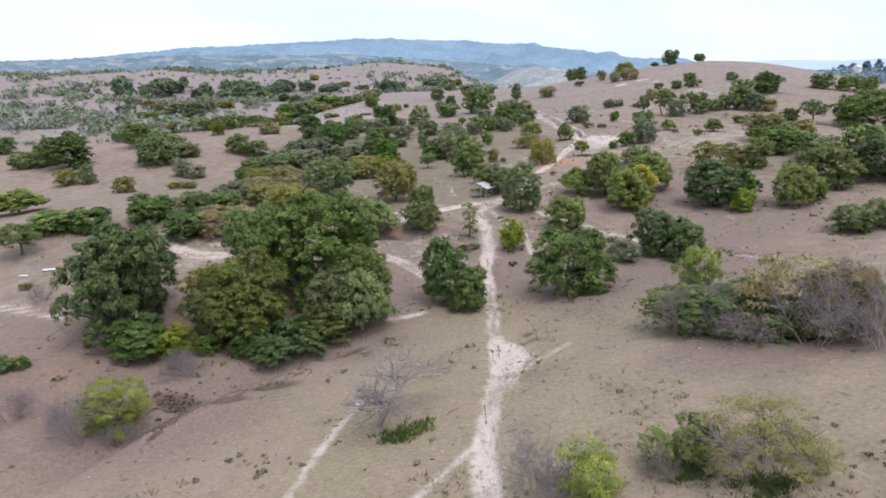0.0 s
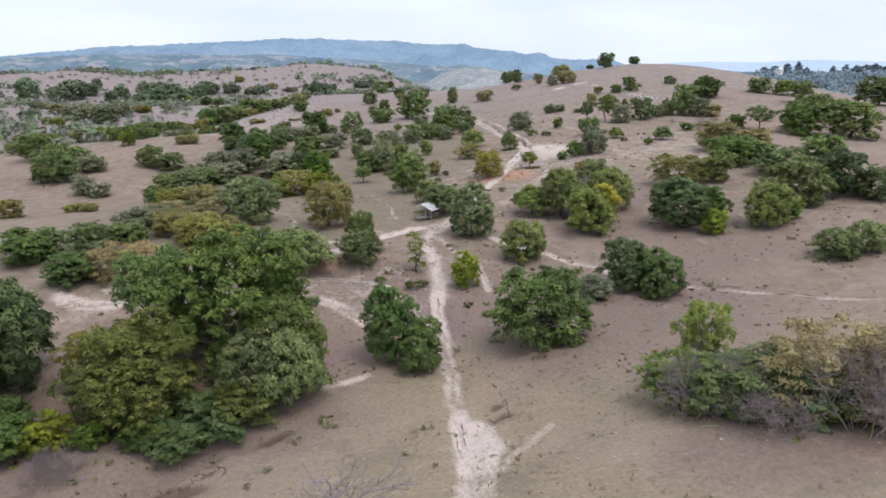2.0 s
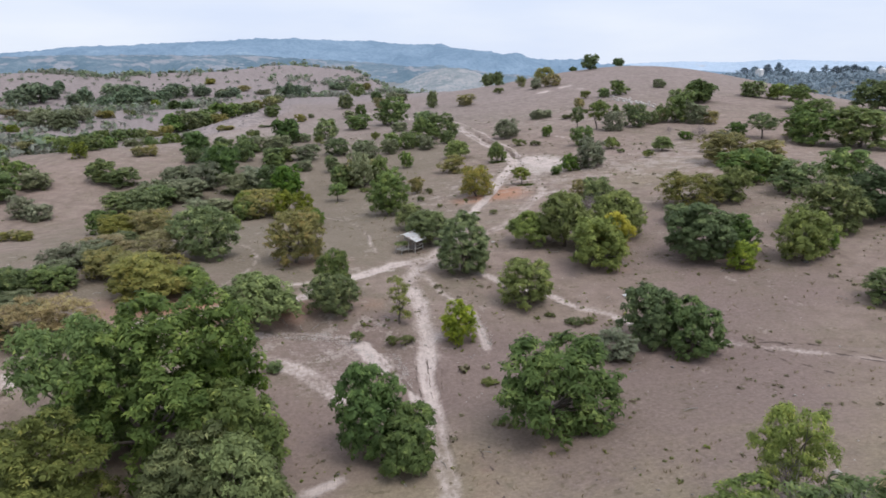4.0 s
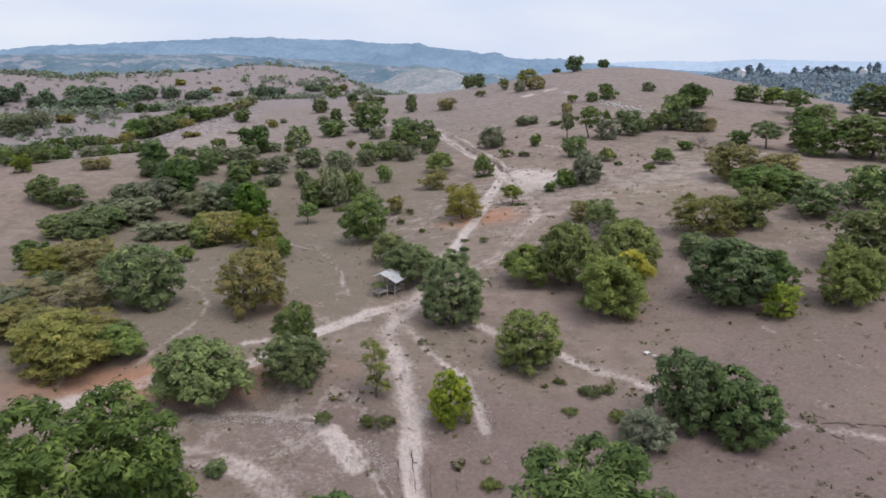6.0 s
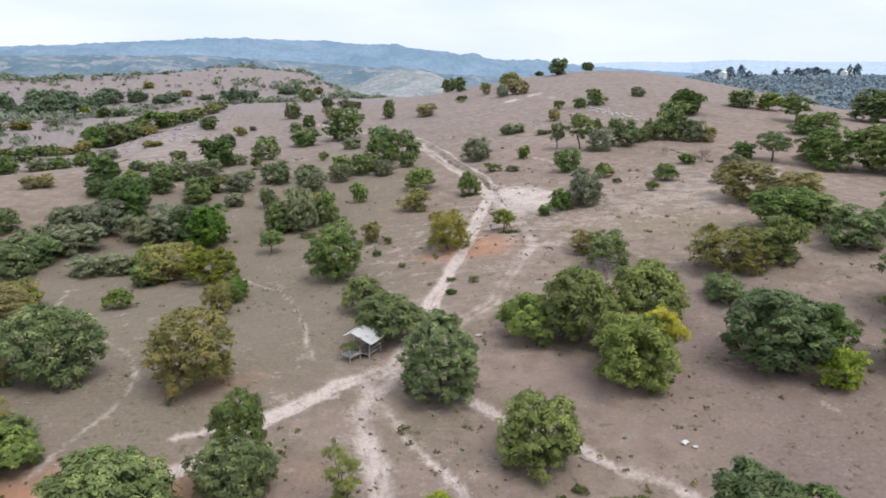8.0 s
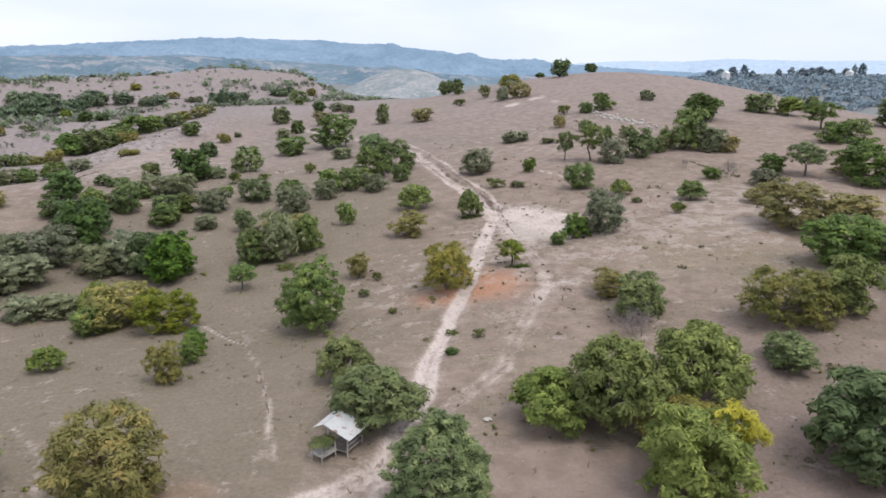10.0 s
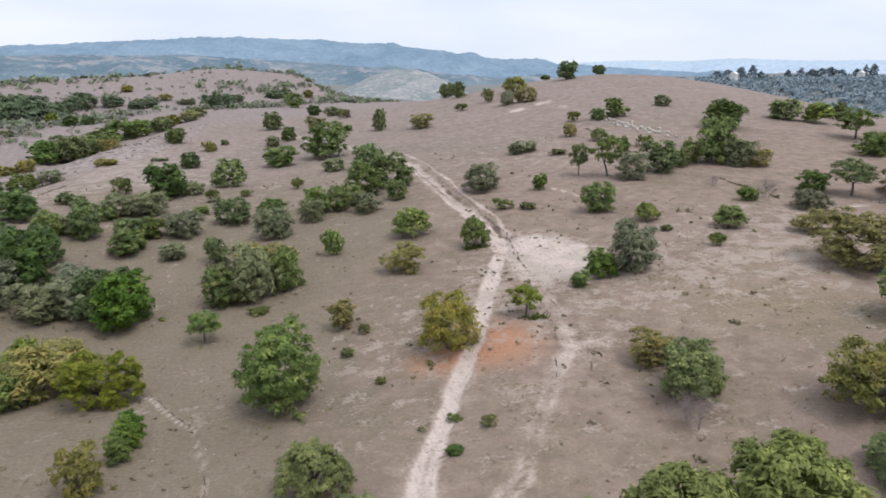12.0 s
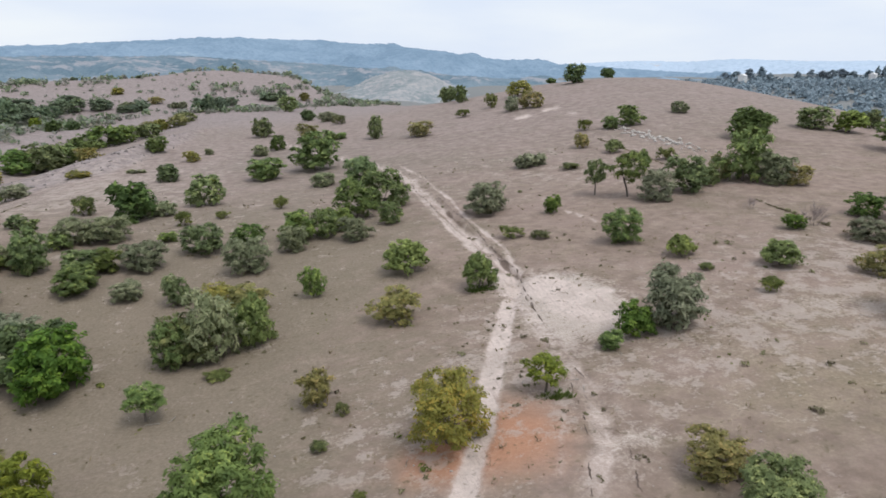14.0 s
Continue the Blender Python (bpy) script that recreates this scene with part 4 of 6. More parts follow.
def bare_shrub(x, y, h, w):
    thing = new("bare_shrub")
    thing.matrix_basis = pose(x, y, ground(x, y) - 0.05, 0, 0, TURNS.uniform(0, 360))
    seed = int(TURNS.integers(0, 3))
    me = twig_mesh(seed, 6.0, 4.5, 7, 3) if y < 100 else twig_mesh(seed, 6.0, 4.5, 9, 2)
    thing.scale = (w / 6.0, w / 6.0, h / 4.5)
    part("twig_tangle", me, TWIG, thing)
    return tagged(thing, "leafless tangled grey-brown shrub", "shrub", "bare shrubs")


def dead_tree(x, y, h, w):
    thing = new("dead_tree")
    thing.matrix_basis = pose(x, y, ground(x, y) - 0.1, 0, 0, -8)
    part("twig_tangle", twig_mesh(7, w, h, 1, 4, 0.25, 0.24, 0.024), TWIG, thing)
    return tagged(thing, "leafless dead tree leaning over green weeds", "tree")


def thin_acacia(x, y, h, w):
    """A wide acacia whose crown is half bare twigs."""
    thing = new("acacia_tree")
    thing.matrix_basis = pose(x, y, ground(x, y) - 0.05, 0, 0, 40)
    part("twig_tangle", twig_mesh(11, w * 0.9, h * 0.95, 3, 3, 0.0, 0.13), TWIG, thing, "dark trunk with bare grey twigs")
    crown, _, w0, h0, _ = crown_and_trunk("canopy", "m", "near", 2, 0.7, 0.15, 0.35, 0.2)
    part("crown", crown, LEAF["olive"], thing, at=Matrix.Diagonal((w / w0, w / w0, h / h0, 1)))
    return tagged(thing, "wide thin-leaved acacia with bare twigs above weeds", "tree")


# ---- the trees and shrubs, from far to near ----
plant("G", -79.6, 416.0, 9.1, 14.4)
plant("A", -72.6, 418.2, 10.3, 16.8)
plant("A", -68.6, 428.7, 9.4, 14.8)
plant("O", -57.1, 424.3, 5.9, 9.7)
plant("A", -79.0, 494.8, 5.5, 9.7)
plant("A", -72.6, 490.4, 4.5, 8.7)
plant("A", -70.7, 507.3, 11.0, 18.4)
plant("A", -65.7, 521.6, 10.2, 14.3)
plant("S", -66.2, 548.8, 5.7, 8.8)
plant("S", -60.4, 544.8, 4.7, 7.9)
plant("A", -54.7, 533.6, 8.1, 13.0)
plant("O", -59.1, 572.9, 5.2, 10.6)
plant("O", -52.2, 566.3, 6.0, 9.6)
plant("O", -43.7, 568.3, 6.4, 11.7)
plant("b", -41.5, 586.6, 5.8, 14.6)
plant("D", -103.9, 583.2, 5.0, 7.5)
plant("D", -108.9, 563.2, 6.0, 7.9)
plant("A", -30.0, 409.1, 5.9, 8.6)
plant("S", -10.4, 398.1, 2.3, 3.0)
plant("O", -14.9, 385.9, 3.7, 5.0)
plant("D", -17.8, 351.1, 5.1, 7.2)
plant("O", -49.4, 373.8, 2.5, 5.1)
plant("O", -46.3, 371.7, 2.0, 4.6)
plant("S", -32.1, 371.0, 1.2, 2.6)
plant("S", -30.5, 369.4, 1.0, 2.3)
plant("S", -28.4, 369.9, 1.1, 2.8)
plant("D", -15.9, 291.2, 8.5, 9.9)
plant("b", -28.2, 299.5, 4.2, 6.4)
plant("A", -2.5, 305.8, 7.7, 7.9)
plant("S", -14.1, 294.4, 3.8, 5.3)
plant("S", -10.1, 294.9, 3.1, 4.7)
plant("A", 10.7, 341.1, 6.4, 11.0)
plant("A", 7.5, 438.7, 7.9, 9.3)
plant("S", 8.1, 388.3, 4.3, 6.2)
plant("D", 14.0, 397.6, 5.5, 5.4)
plant("A", 19.1, 604.4, 10.5, 10.6)
plant("O", 33.4, 727.3, 6.4, 8.6)
plant("D", 28.5, 507.7, 5.6, 6.6)
plant("b", 41.3, 462.9, 4.2, 8.0)
plant("S", 37.3, 483.2, 4.7, 8.5)
plant("A", 50.4, 399.1, 8.6, 6.5)
plant("O", 65.0, 386.0, 5.7, 8.7)
plant("A", 25.8, 350.4, 12.3, 14.0)
plant("A", 34.2, 408.4, 3.0, 5.1)
plant("A", 38.0, 408.8, 2.5, 4.6)
plant("O", 25.6, 417.2, 6.3, 8.0)
plant("S", 26.4, 321.8, 4.2, 6.5)
plant("b", 15.3, 296.1, 2.8, 3.8)
plant("b", 2.7, 289.2, 1.5, 3.9)
plant("b", -4.6, 283.5, 3.1, 4.3)
plant("A", 36.5, 318.3, 7.8, 10.6)
plant("A", 38.3, 286.9, 9.1, 10.2)
plant("G", 31.1, 278.7, 8.6, 9.1)
plant("A", 37.1, 269.2, 4.4, 4.6)
plant("A", 26.8, 270.1, 4.8, 6.9)
plant("A", 18.8, 265.3, 5.6, 7.7)
plant("S", 17.6, 257.7, 4.9, 5.3)
plant("S", 29.3, 260.2, 4.5, 5.9)
plant("A", 23.7, 264.7, 5.7, 5.5)
plant("b", 89.3, 418.0, 3.3, 6.6)
plant("A", 101.7, 503.2, 7.8, 8.5)
plant("A", 103.3, 480.8, 8.1, 7.5)
plant("b", 103.5, 427.1, 6.2, 6.9)
plant("O", 123.0, 448.4, 7.3, 12.0)
plant("O", 114.3, 405.6, 6.7, 8.8)
plant("S", 106.2, 406.1, 6.0, 6.0)
plant("D", 154.4, 459.7, 9.0, 10.7)
plant("D", 179.3, 475.7, 5.6, 7.3)
plant("D", 157.1, 497.4, 2.9, 4.4)
plant("b", 111.8, 345.4, 3.4, 5.3)
plant("O", 101.3, 322.6, 4.3, 4.0)
plant("S", 78.9, 308.9, 3.8, 5.1)
plant("S", 82.9, 309.4, 3.1, 4.6)
plant("S", 57.4, 268.2, 6.5, 9.3)
plant("G", 68.8, 260.7, 3.8, 3.7)
plant("b", 88.4, 299.2, 1.5, 5.9)
plant("T", 82.7, 271.4, 7.8, 5.7)
plant("T", 87.6, 265.6, 9.6, 8.1)
plant("S", 91.4, 260.5, 7.1, 7.8)
plant("A", 103.9, 289.7, 4.7, 2.9)
plant("A", 101.0, 264.8, 7.9, 9.5)
plant("A", 108.2, 268.9, 4.7, 5.3)
plant("O", 113.9, 272.5, 5.5, 5.5)
plant("A", 117.3, 269.8, 11.3, 10.9)
plant("D", 147.1, 310.4, 8.9, 13.2)
plant("S", 122.0, 264.4, 7.0, 7.5)
plant("S", 124.3, 271.7, 5.7, 6.4)
plant("O", 126.2, 262.6, 5.2, 5.5)
plant("A", 126.5, 343.3, 6.6, 8.0)
plant("A", 119.0, 341.9, 4.5, 6.0)
plant("S", 150.9, 355.6, 4.0, 5.4)
plant("U", 105.7, 311.3, 3.6, 5.5)
plant("b", 113.0, 295.7, 3.1, 5.2)
plant("A", 178.4, 322.7, 6.8, 11.1)
plant("U", 186.5, 316.6, 6.8, 10.1)
plant("A", 202.6, 325.9, 6.1, 6.4)
bare_shrub(104.8, 247.8, 2.8, 3.1)
plant("A", 72.0, 235.9, 5.6, 7.0)
plant("U", 76.9, 225.8, 3.4, 4.9)
plant("U", 87.7, 216.4, 3.9, 6.3)
plant("b", 79.5, 207.2, 2.0, 3.3)
plant("S", 62.1, 201.7, 7.1, 7.8)
plant("G", 57.0, 201.2, 4.1, 4.5)
plant("G", 52.8, 199.2, 2.4, 3.0)
plant("b", 76.7, 218.0, 1.1, 2.6)
plant("G", 102.6, 232.8, 2.7, 3.9)
plant("G", 122.1, 238.5, 4.9, 6.7)
plant("S", 110.5, 224.4, 3.6, 6.4)
plant("O", 98.5, 209.5, 4.1, 5.6)
bare_shrub(107.7, 234.2, 5.6, 5.6)
plant("A", -26.5, 257.1, 7.8, 6.6)
plant("A", -37.8, 286.4, 2.8, 4.4)
plant("A", -34.9, 284.4, 2.3, 3.9)
plant("A", -25.3, 269.6, 3.2, 4.8)
plant("S", -23.0, 273.0, 4.8, 8.5)
plant("S", -17.1, 273.7, 5.2, 7.7)
plant("A", -17.8, 256.1, 4.3, 7.5)
plant("S", -8.1, 255.5, 4.9, 7.4)
plant("A", -6.1, 271.7, 2.0, 3.5)
plant("A", 1.2, 262.3, 5.2, 8.2)
plant("G", 9.1, 267.4, 3.7, 5.6)
plant("S", 9.8, 249.0, 6.7, 7.4)
plant("A", -0.3, 238.5, 4.9, 4.6)
plant("Q", 3.5, 219.0, 6.7, 8.5)
plant("O", 6.7, 234.6, 4.4, 6.8)
plant("O", 10.8, 231.8, 4.7, 6.2)
plant("A", 10.2, 222.8, 4.0, 4.0)
plant("b", 7.7, 212.3, 0.9, 3.6)
plant("A", 20.2, 233.6, 5.0, 3.5)
plant("U", 35.2, 237.7, 5.4, 7.8)
plant("O", 30.6, 218.9, 4.7, 6.5)
plant("U", 44.1, 225.1, 5.4, 5.5)
plant("b", 56.0, 247.0, 2.1, 4.6)
plant("b", 60.4, 244.4, 1.5, 4.0)
plant("X", 42.3, 192.3, 4.1, 4.6)
plant("K", 30.9, 187.1, 7.2, 8.6)
plant("T", 0.7, 204.4, 4.4, 5.2)
plant("O", 19.1, 200.0, 4.1, 3.8)
plant("b", 21.6, 196.2, 1.4, 1.8)
plant("D", -15.3, 219.5, 7.1, 9.7)
plant("S", -20.5, 227.9, 5.4, 8.8)
plant("D", -43.1, 272.4, 6.4, 9.4)
plant("A", -34.0, 258.5, 5.4, 6.8)
plant("D", -32.3, 243.0, 7.4, 9.4)
plant("S", -31.4, 262.3, 3.3, 5.3)
plant("S", -28.3, 260.1, 2.7, 4.8)
plant("A", -16.9, 247.8, 4.5, 7.8)
plant("S", -8.4, 242.6, 3.1, 5.3)
plant("Q", -14.3, 255.7, 3.9, 5.9)
plant("G", -11.6, 215.4, 8.2, 9.4)
plant("D", -29.9, 233.0, 10.0, 9.8)
plant("S", -24.3, 221.8, 5.6, 8.9)
plant("S", -19.7, 222.1, 6.4, 9.3)
plant("O", -16.3, 194.5, 6.6, 9.5)
plant("A", 1.7, 217.7, 6.1, 5.2)
plant("S", 7.2, 217.9, 9.0, 7.1)
plant("V", 11.8, 219.8, 7.0, 5.6)
plant("A", 10.7, 179.4, 9.5, 9.2)
plant("Y", -8.9, 188.9, 6.3, 7.5)
plant("O", 51.1, 174.6, 3.6, 5.5)
plant("A", 51.0, 167.0, 5.9, 7.0)
bare_shrub(48.3, 161.7, 4.1, 5.9)
plant("b", 18.9, 190.3, 1.1, 2.0)
plant("b", 21.9, 181.2, 0.8, 1.5)
plant("b", 30.4, 168.0, 0.9, 2.1)
plant("G", -3.7, 178.6, 2.9, 3.0)
plant("E", -165.2, 615.2, 11.2, 12.9)
plant("E", -156.6, 614.0, 14.8, 15.0)
plant("E", -153.2, 630.6, 15.5, 15.4)
plant("E", -146.8, 638.9, 13.5, 15.6)
plant("E", -138.8, 642.2, 11.4, 13.4)
plant("E", -134.4, 653.8, 8.5, 11.4)
plant("E", -179.9, 672.5, 10.8, 16.7)
plant("E", -170.0, 676.5, 10.3, 14.4)
plant("E", -160.0, 680.9, 7.7, 14.4)
plant("Y", -130.2, 603.7, 7.0, 7.5)
plant("E", -136.0, 693.6, 6.6, 10.7)
plant("E", -131.1, 698.2, 5.1, 8.8)
plant("E", -111.3, 674.8, 10.1, 12.1)
plant("E", -106.5, 678.9, 7.0, 9.4)
plant("S", -91.0, 676.0, 5.8, 10.2)
plant("E", -81.4, 673.0, 7.0, 11.0)
plant("E", -41.0, 658.3, 8.0, 9.8)
plant("E", -34.7, 655.2, 12.0, 8.8)
plant("E", -27.2, 663.9, 9.3, 9.9)
plant("E", -22.9, 700.6, 6.3, 10.5)
plant("E", 1.0, 728.9, 6.0, 8.7)
plant("E", 7.4, 724.5, 6.8, 10.7)
plant("E", 15.1, 728.9, 8.1, 8.0)
plant("O", -114.5, 757.6, 5.7, 10.6)
plant("E", -167.1, 838.1, 3.0, 3.9)
plant("E", -164.6, 836.3, 2.5, 3.5)
plant("E", -113.1, 843.5, 2.8, 3.9)
plant("E", -110.6, 841.7, 3.0, 3.5)
plant("O", -76.6, 703.1, 5.3, 9.7)
plant("S", -60.2, 681.0, 4.3, 6.6)
plant("S", -55.1, 681.6, 4.8, 6.0)
plant("K", 66.2, 159.1, 6.8, 10.5)
plant("V", 75.0, 160.3, 6.6, 8.3)
plant("A", 59.6, 149.9, 3.6, 6.0)
plant("S", -41.0, 226.9, 6.3, 7.9)
plant("S", -34.2, 227.7, 6.8, 9.7)
plant("D", -40.9, 254.7, 4.8, 6.7)
plant("S", -31.1, 201.8, 4.2, 6.0)
plant("S", -26.0, 202.4, 3.4, 7.3)
plant("U", -20.2, 200.9, 5.2, 6.5)
plant("A", -19.3, 191.4, 4.4, 5.1)
plant("G", -3.6, 176.0, 3.2, 3.2)
plant("O", -5.6, 167.6, 4.7, 3.9)
plant("U", -20.5, 177.2, 3.1, 4.5)
plant("U", 13.6, 161.4, 4.8, 6.4)
plant("b", 27.6, 170.3, 0.5, 2.0)
plant("D", 26.3, 164.5, 0.7, 1.6)
plant("O", 41.7, 139.5, 4.5, 8.0)
plant("U", 32.0, 147.2, 5.3, 8.7)
plant("U", 37.3, 144.9, 9.1, 10.2)
plant("U", 46.9, 146.9, 8.0, 10.8)
yellow_topped_tree(39.2, 133.9, 8.2, 9.4)
plant("U", 15.7, 151.2, 5.6, 9.8)
plant("C", 18.7, 136.3, 9.1, 8.4)
plant("P", -6.2, 142.3, 8.2, 9.4)
plant("U", -9.9, 122.3, 6.7, 10.6)
plant("A", -0.8, 124.3, 5.5, 6.4)
plant("A", -0.4, 128.4, 7.1, 5.2)
plant("O", -24.2, 127.8, 6.3, 9.5)
plant("U", -19.5, 130.1, 3.5, 6.2)
plant("A", -20.1, 146.3, 8.5, 9.7)
plant("W", 7.7, 120.5, 6.4, 4.4)
plant("Y", 14.5, 115.1, 5.2, 4.5)
plant("V", 24.9, 124.3, 6.4, 7.9)
plant("D", 36.6, 109.9, 7.6, 7.2)
plant("D", 39.8, 107.1, 6.4, 7.1)
plant("S", 31.2, 107.5, 3.7, 4.7)
plant("D", 55.2, 133.3, 8.5, 11.2)
plant("D", 61.0, 133.3, 6.3, 6.3)
plant("Y", 58.6, 127.7, 4.6, 4.6)
plant("V", 68.4, 127.8, 8.0, 8.0)
plant("Q", 80.4, 138.6, 9.0, 12.0)
plant("D", 91.0, 142.6, 8.8, 10.4)
plant("Q", 95.0, 136.5, 7.0, 9.0)
plant("G", 73.4, 130.5, 4.2, 4.4)
plant("O", 92.0, 192.9, 7.9, 11.7)
plant("O", 99.0, 188.0, 6.5, 10.7)
plant("A", 85.9, 173.9, 7.0, 10.7)
plant("A", 93.3, 174.7, 5.7, 9.7)
plant("A", 89.8, 162.3, 6.3, 9.7)
plant("T", 127.2, 233.3, 7.4, 9.5)
plant("O", 138.3, 232.1, 5.1, 7.9)
plant("A", 134.8, 222.2, 10.0, 14.3)
plant("A", 145.3, 214.9, 11.3, 17.5)
plant("A", 213.5, 292.8, 12.0, 19.8)
plant("A", 162.8, 267.4, 6.2, 8.5)
plant("A", 170.0, 268.2, 6.7, 10.4)
plant("T", 176.2, 287.8, 8.5, 12.6)
plant("A", 102.4, 164.7, 7.9, 10.4)
plant("A", -60.9, 234.1, 6.2, 9.5)
plant("A", -54.7, 229.7, 5.1, 8.5)
plant("A", -48.8, 207.3, 5.3, 8.9)
plant("A", -43.0, 203.2, 6.0, 8.0)
plant("O", -40.3, 184.7, 4.1, 6.8)
plant("O", -35.3, 181.3, 4.4, 8.3)
plant("A", -41.6, 210.0, 5.2, 8.9)
plant("S", -44.3, 217.2, 4.9, 8.5)
plant("S", -37.1, 218.0, 5.3, 10.4)
plant("A", -94.2, 374.4, 4.1, 7.4)
plant("A", -88.8, 375.7, 4.7, 6.8)
plant("A", -84.4, 371.5, 5.0, 6.1)
plant("O", -58.3, 262.9, 3.2, 4.9)
plant("O", -54.9, 263.3, 3.4, 4.4)
plant("A", -82.9, 275.7, 4.9, 7.6)
plant("A", -76.4, 276.4, 5.6, 9.3)
plant("A", -34.4, 156.3, 2.9, 5.2)
plant("G", -3.8, 172.9, 3.2, 2.7)
plant("A", -97.7, 355.5, 3.9, 6.4)
plant("A", -93.6, 351.6, 4.4, 5.7)
plant("A", -88.5, 352.8, 4.7, 7.0)
plant("O", -81.5, 378.8, 4.5, 7.7)
plant("O", -75.7, 379.4, 5.1, 6.9)
plant("b", 2.2, 116.7, 1.4, 2.2)
plant("b", 6.3, 117.1, 1.2, 1.9)
plant("b", 8.0, 115.8, 1.2, 2.4)
plant("A", -11.1, 111.7, 1.9, 2.1)
plant("A", -7.3, 110.6, 1.2, 2.0)
plant("b", 29.7, 117.2, 0.9, 2.9)
plant("b", 26.5, 114.5, 0.4, 1.9)
plant("b", 31.7, 117.5, 0.8, 1.9)
plant("b", 27.3, 120.0, 0.5, 1.6)
plant("b", 30.7, 112.5, 0.7, 2.5)
plant("b", 16.2, 105.4, 0.6, 2.2)
plant("A", -82.9, 219.9, 8.5, 13.3)
plant("A", -87.8, 236.3, 6.6, 8.2)
plant("A", -81.5, 237.0, 5.4, 7.4)
plant("S", -75.8, 229.6, 5.1, 8.6)
plant("S", -68.9, 203.5, 5.1, 6.3)
plant("S", -64.8, 200.6, 4.2, 5.7)
plant("A", -48.9, 214.5, 3.4, 5.4)
plant("A", -44.3, 215.0, 3.9, 6.6)
plant("O", -40.0, 170.6, 4.8, 6.9)
plant("O", -34.2, 171.2, 5.2, 8.4)
plant("A", -45.1, 180.1, 5.5, 6.4)
plant("A", -99.4, 250.1, 8.5, 11.6)
plant("A", 68.8, 111.0, 4.5, 7.3)
plant("A", 73.9, 111.6, 4.8, 6.6)
plant("O", -63.7, 179.3, 2.0, 3.1)
plant("O", -61.0, 180.0, 2.1, 3.8)
plant("O", -58.8, 177.8, 1.7, 3.4)
plant("A", -20.3, 132.5, 3.0, 5.3)
plant("O", -31.6, 136.5, 4.5, 6.2)
plant("O", -27.7, 132.7, 4.8, 5.5)
plant("N", -22.8, 133.9, 3.9, 6.8)
plant("S", -39.8, 142.2, 3.4, 5.1)
plant("S", -35.4, 142.6, 3.8, 6.3)
plant("A", -47.7, 128.0, 3.8, 6.9)
plant("A", -42.4, 128.5, 4.3, 6.2)
plant("A", -41.8, 131.5, 3.2, 5.9)
plant("A", -37.3, 132.0, 3.4, 5.3)
plant("S", -38.3, 135.2, 3.0, 5.6)
plant("S", -44.0, 125.9, 2.0, 4.0)
plant("S", -40.4, 126.7, 2.1, 4.9)
plant("S", -37.5, 124.0, 1.7, 4.5)
plant("D", -39.9, 114.8, 4.3, 7.1)
plant("E", -242.9, 591.9, 16.3, 19.4)
plant("E", -227.4, 604.3, 12.8, 17.2)
plant("E", -225.2, 619.9, 16.4, 17.5)
plant("E", -221.4, 632.3, 15.9, 15.3)
plant("E", -220.0, 653.0, 11.3, 15.8)
plant("E", -222.4, 678.4, 9.8, 7.7)
plant("E", -190.7, 614.1, 10.4, 12.2)
plant("E", -190.6, 641.1, 12.8, 12.7)
plant("E", -163.9, 592.3, 9.3, 14.0)
plant("E", -161.9, 622.7, 9.7, 14.7)
plant("E", -150.9, 621.0, 8.4, 14.6)
plant("E", -142.5, 630.9, 9.8, 14.7)
plant("E", -132.2, 667.4, 9.7, 13.0)
plant("E", -123.9, 672.8, 9.8, 13.0)
plant("E", -92.7, 664.6, 5.1, 9.1)
plant("E", -86.4, 665.3, 5.8, 8.3)
plant("E", -37.9, 669.3, 9.3, 14.3)
plant("E", -31.1, 680.3, 8.5, 10.4)
plant("S", -166.0, 463.7, 7.6, 12.9)
plant("S", -150.8, 446.3, 8.8, 14.1)
plant("S", -138.9, 436.9, 10.8, 13.7)
plant("S", -138.4, 463.5, 9.3, 12.7)
plant("S", -171.6, 501.4, 6.6, 12.0)
plant("S", -216.7, 538.6, 5.2, 8.5)
plant("S", -211.1, 534.7, 4.3, 7.7)
plant("Y", -167.1, 429.2, 4.1, 4.7)
plant("Y", -162.9, 430.1, 3.4, 5.7)
plant("Y", -159.6, 426.9, 3.8, 5.2)
plant("O", -133.7, 484.8, 4.5, 8.1)
plant("O", -128.9, 481.4, 4.8, 7.3)
plant("E", -193.0, 466.2, 4.8, 9.8)
plant("E", -186.6, 461.7, 5.5, 8.8)
plant("O", -189.0, 500.0, 6.5, 12.1)
plant("b", -126.7, 357.6, 1.6, 5.6)
plant("b", -110.8, 338.3, 1.5, 4.7)
plant("b", -150.3, 381.3, 2.0, 6.1)
plant("b", -123.2, 502.0, 3.4, 7.8)
plant("G", -15.7, 96.2, 15.6, 16.6)
plant("D", -38.8, 84.6, 15.6, 12.6)
plant("Q", -22.6, 84.8, 10.9, 12.7)
plant("Q", -12.2, 87.4, 8.2, 8.6)
plant("U", -8.4, 86.4, 7.8, 8.4)
plant("Y", -30.6, 81.1, 4.1, 4.4)
plant("G", -26.6, 81.7, 2.6, 3.3)
plant("D", -17.5, 84.7, 3.3, 5.1)
plant("D", -14.2, 82.4, 3.6, 4.6)
bare_shrub(-29.2, 77.1, 3.7, 6.4)
plant("Z", -32.2, 67.1, 5.4, 8.0)
plant("D", 2.4, 94.1, 9.1, 6.2)
plant("D", 5.8, 91.8, 6.0, 5.7)
plant("G", 20.2, 94.1, 9.7, 10.8)
plant("X", 30.1, 74.2, 8.4, 5.6)
bare_shrub(29.4, 73.2, 6.4, 6.0)
plant("A", 27.0, 70.9, 4.6, 6.9)
plant("A", 31.0, 67.6, 5.2, 9.1)
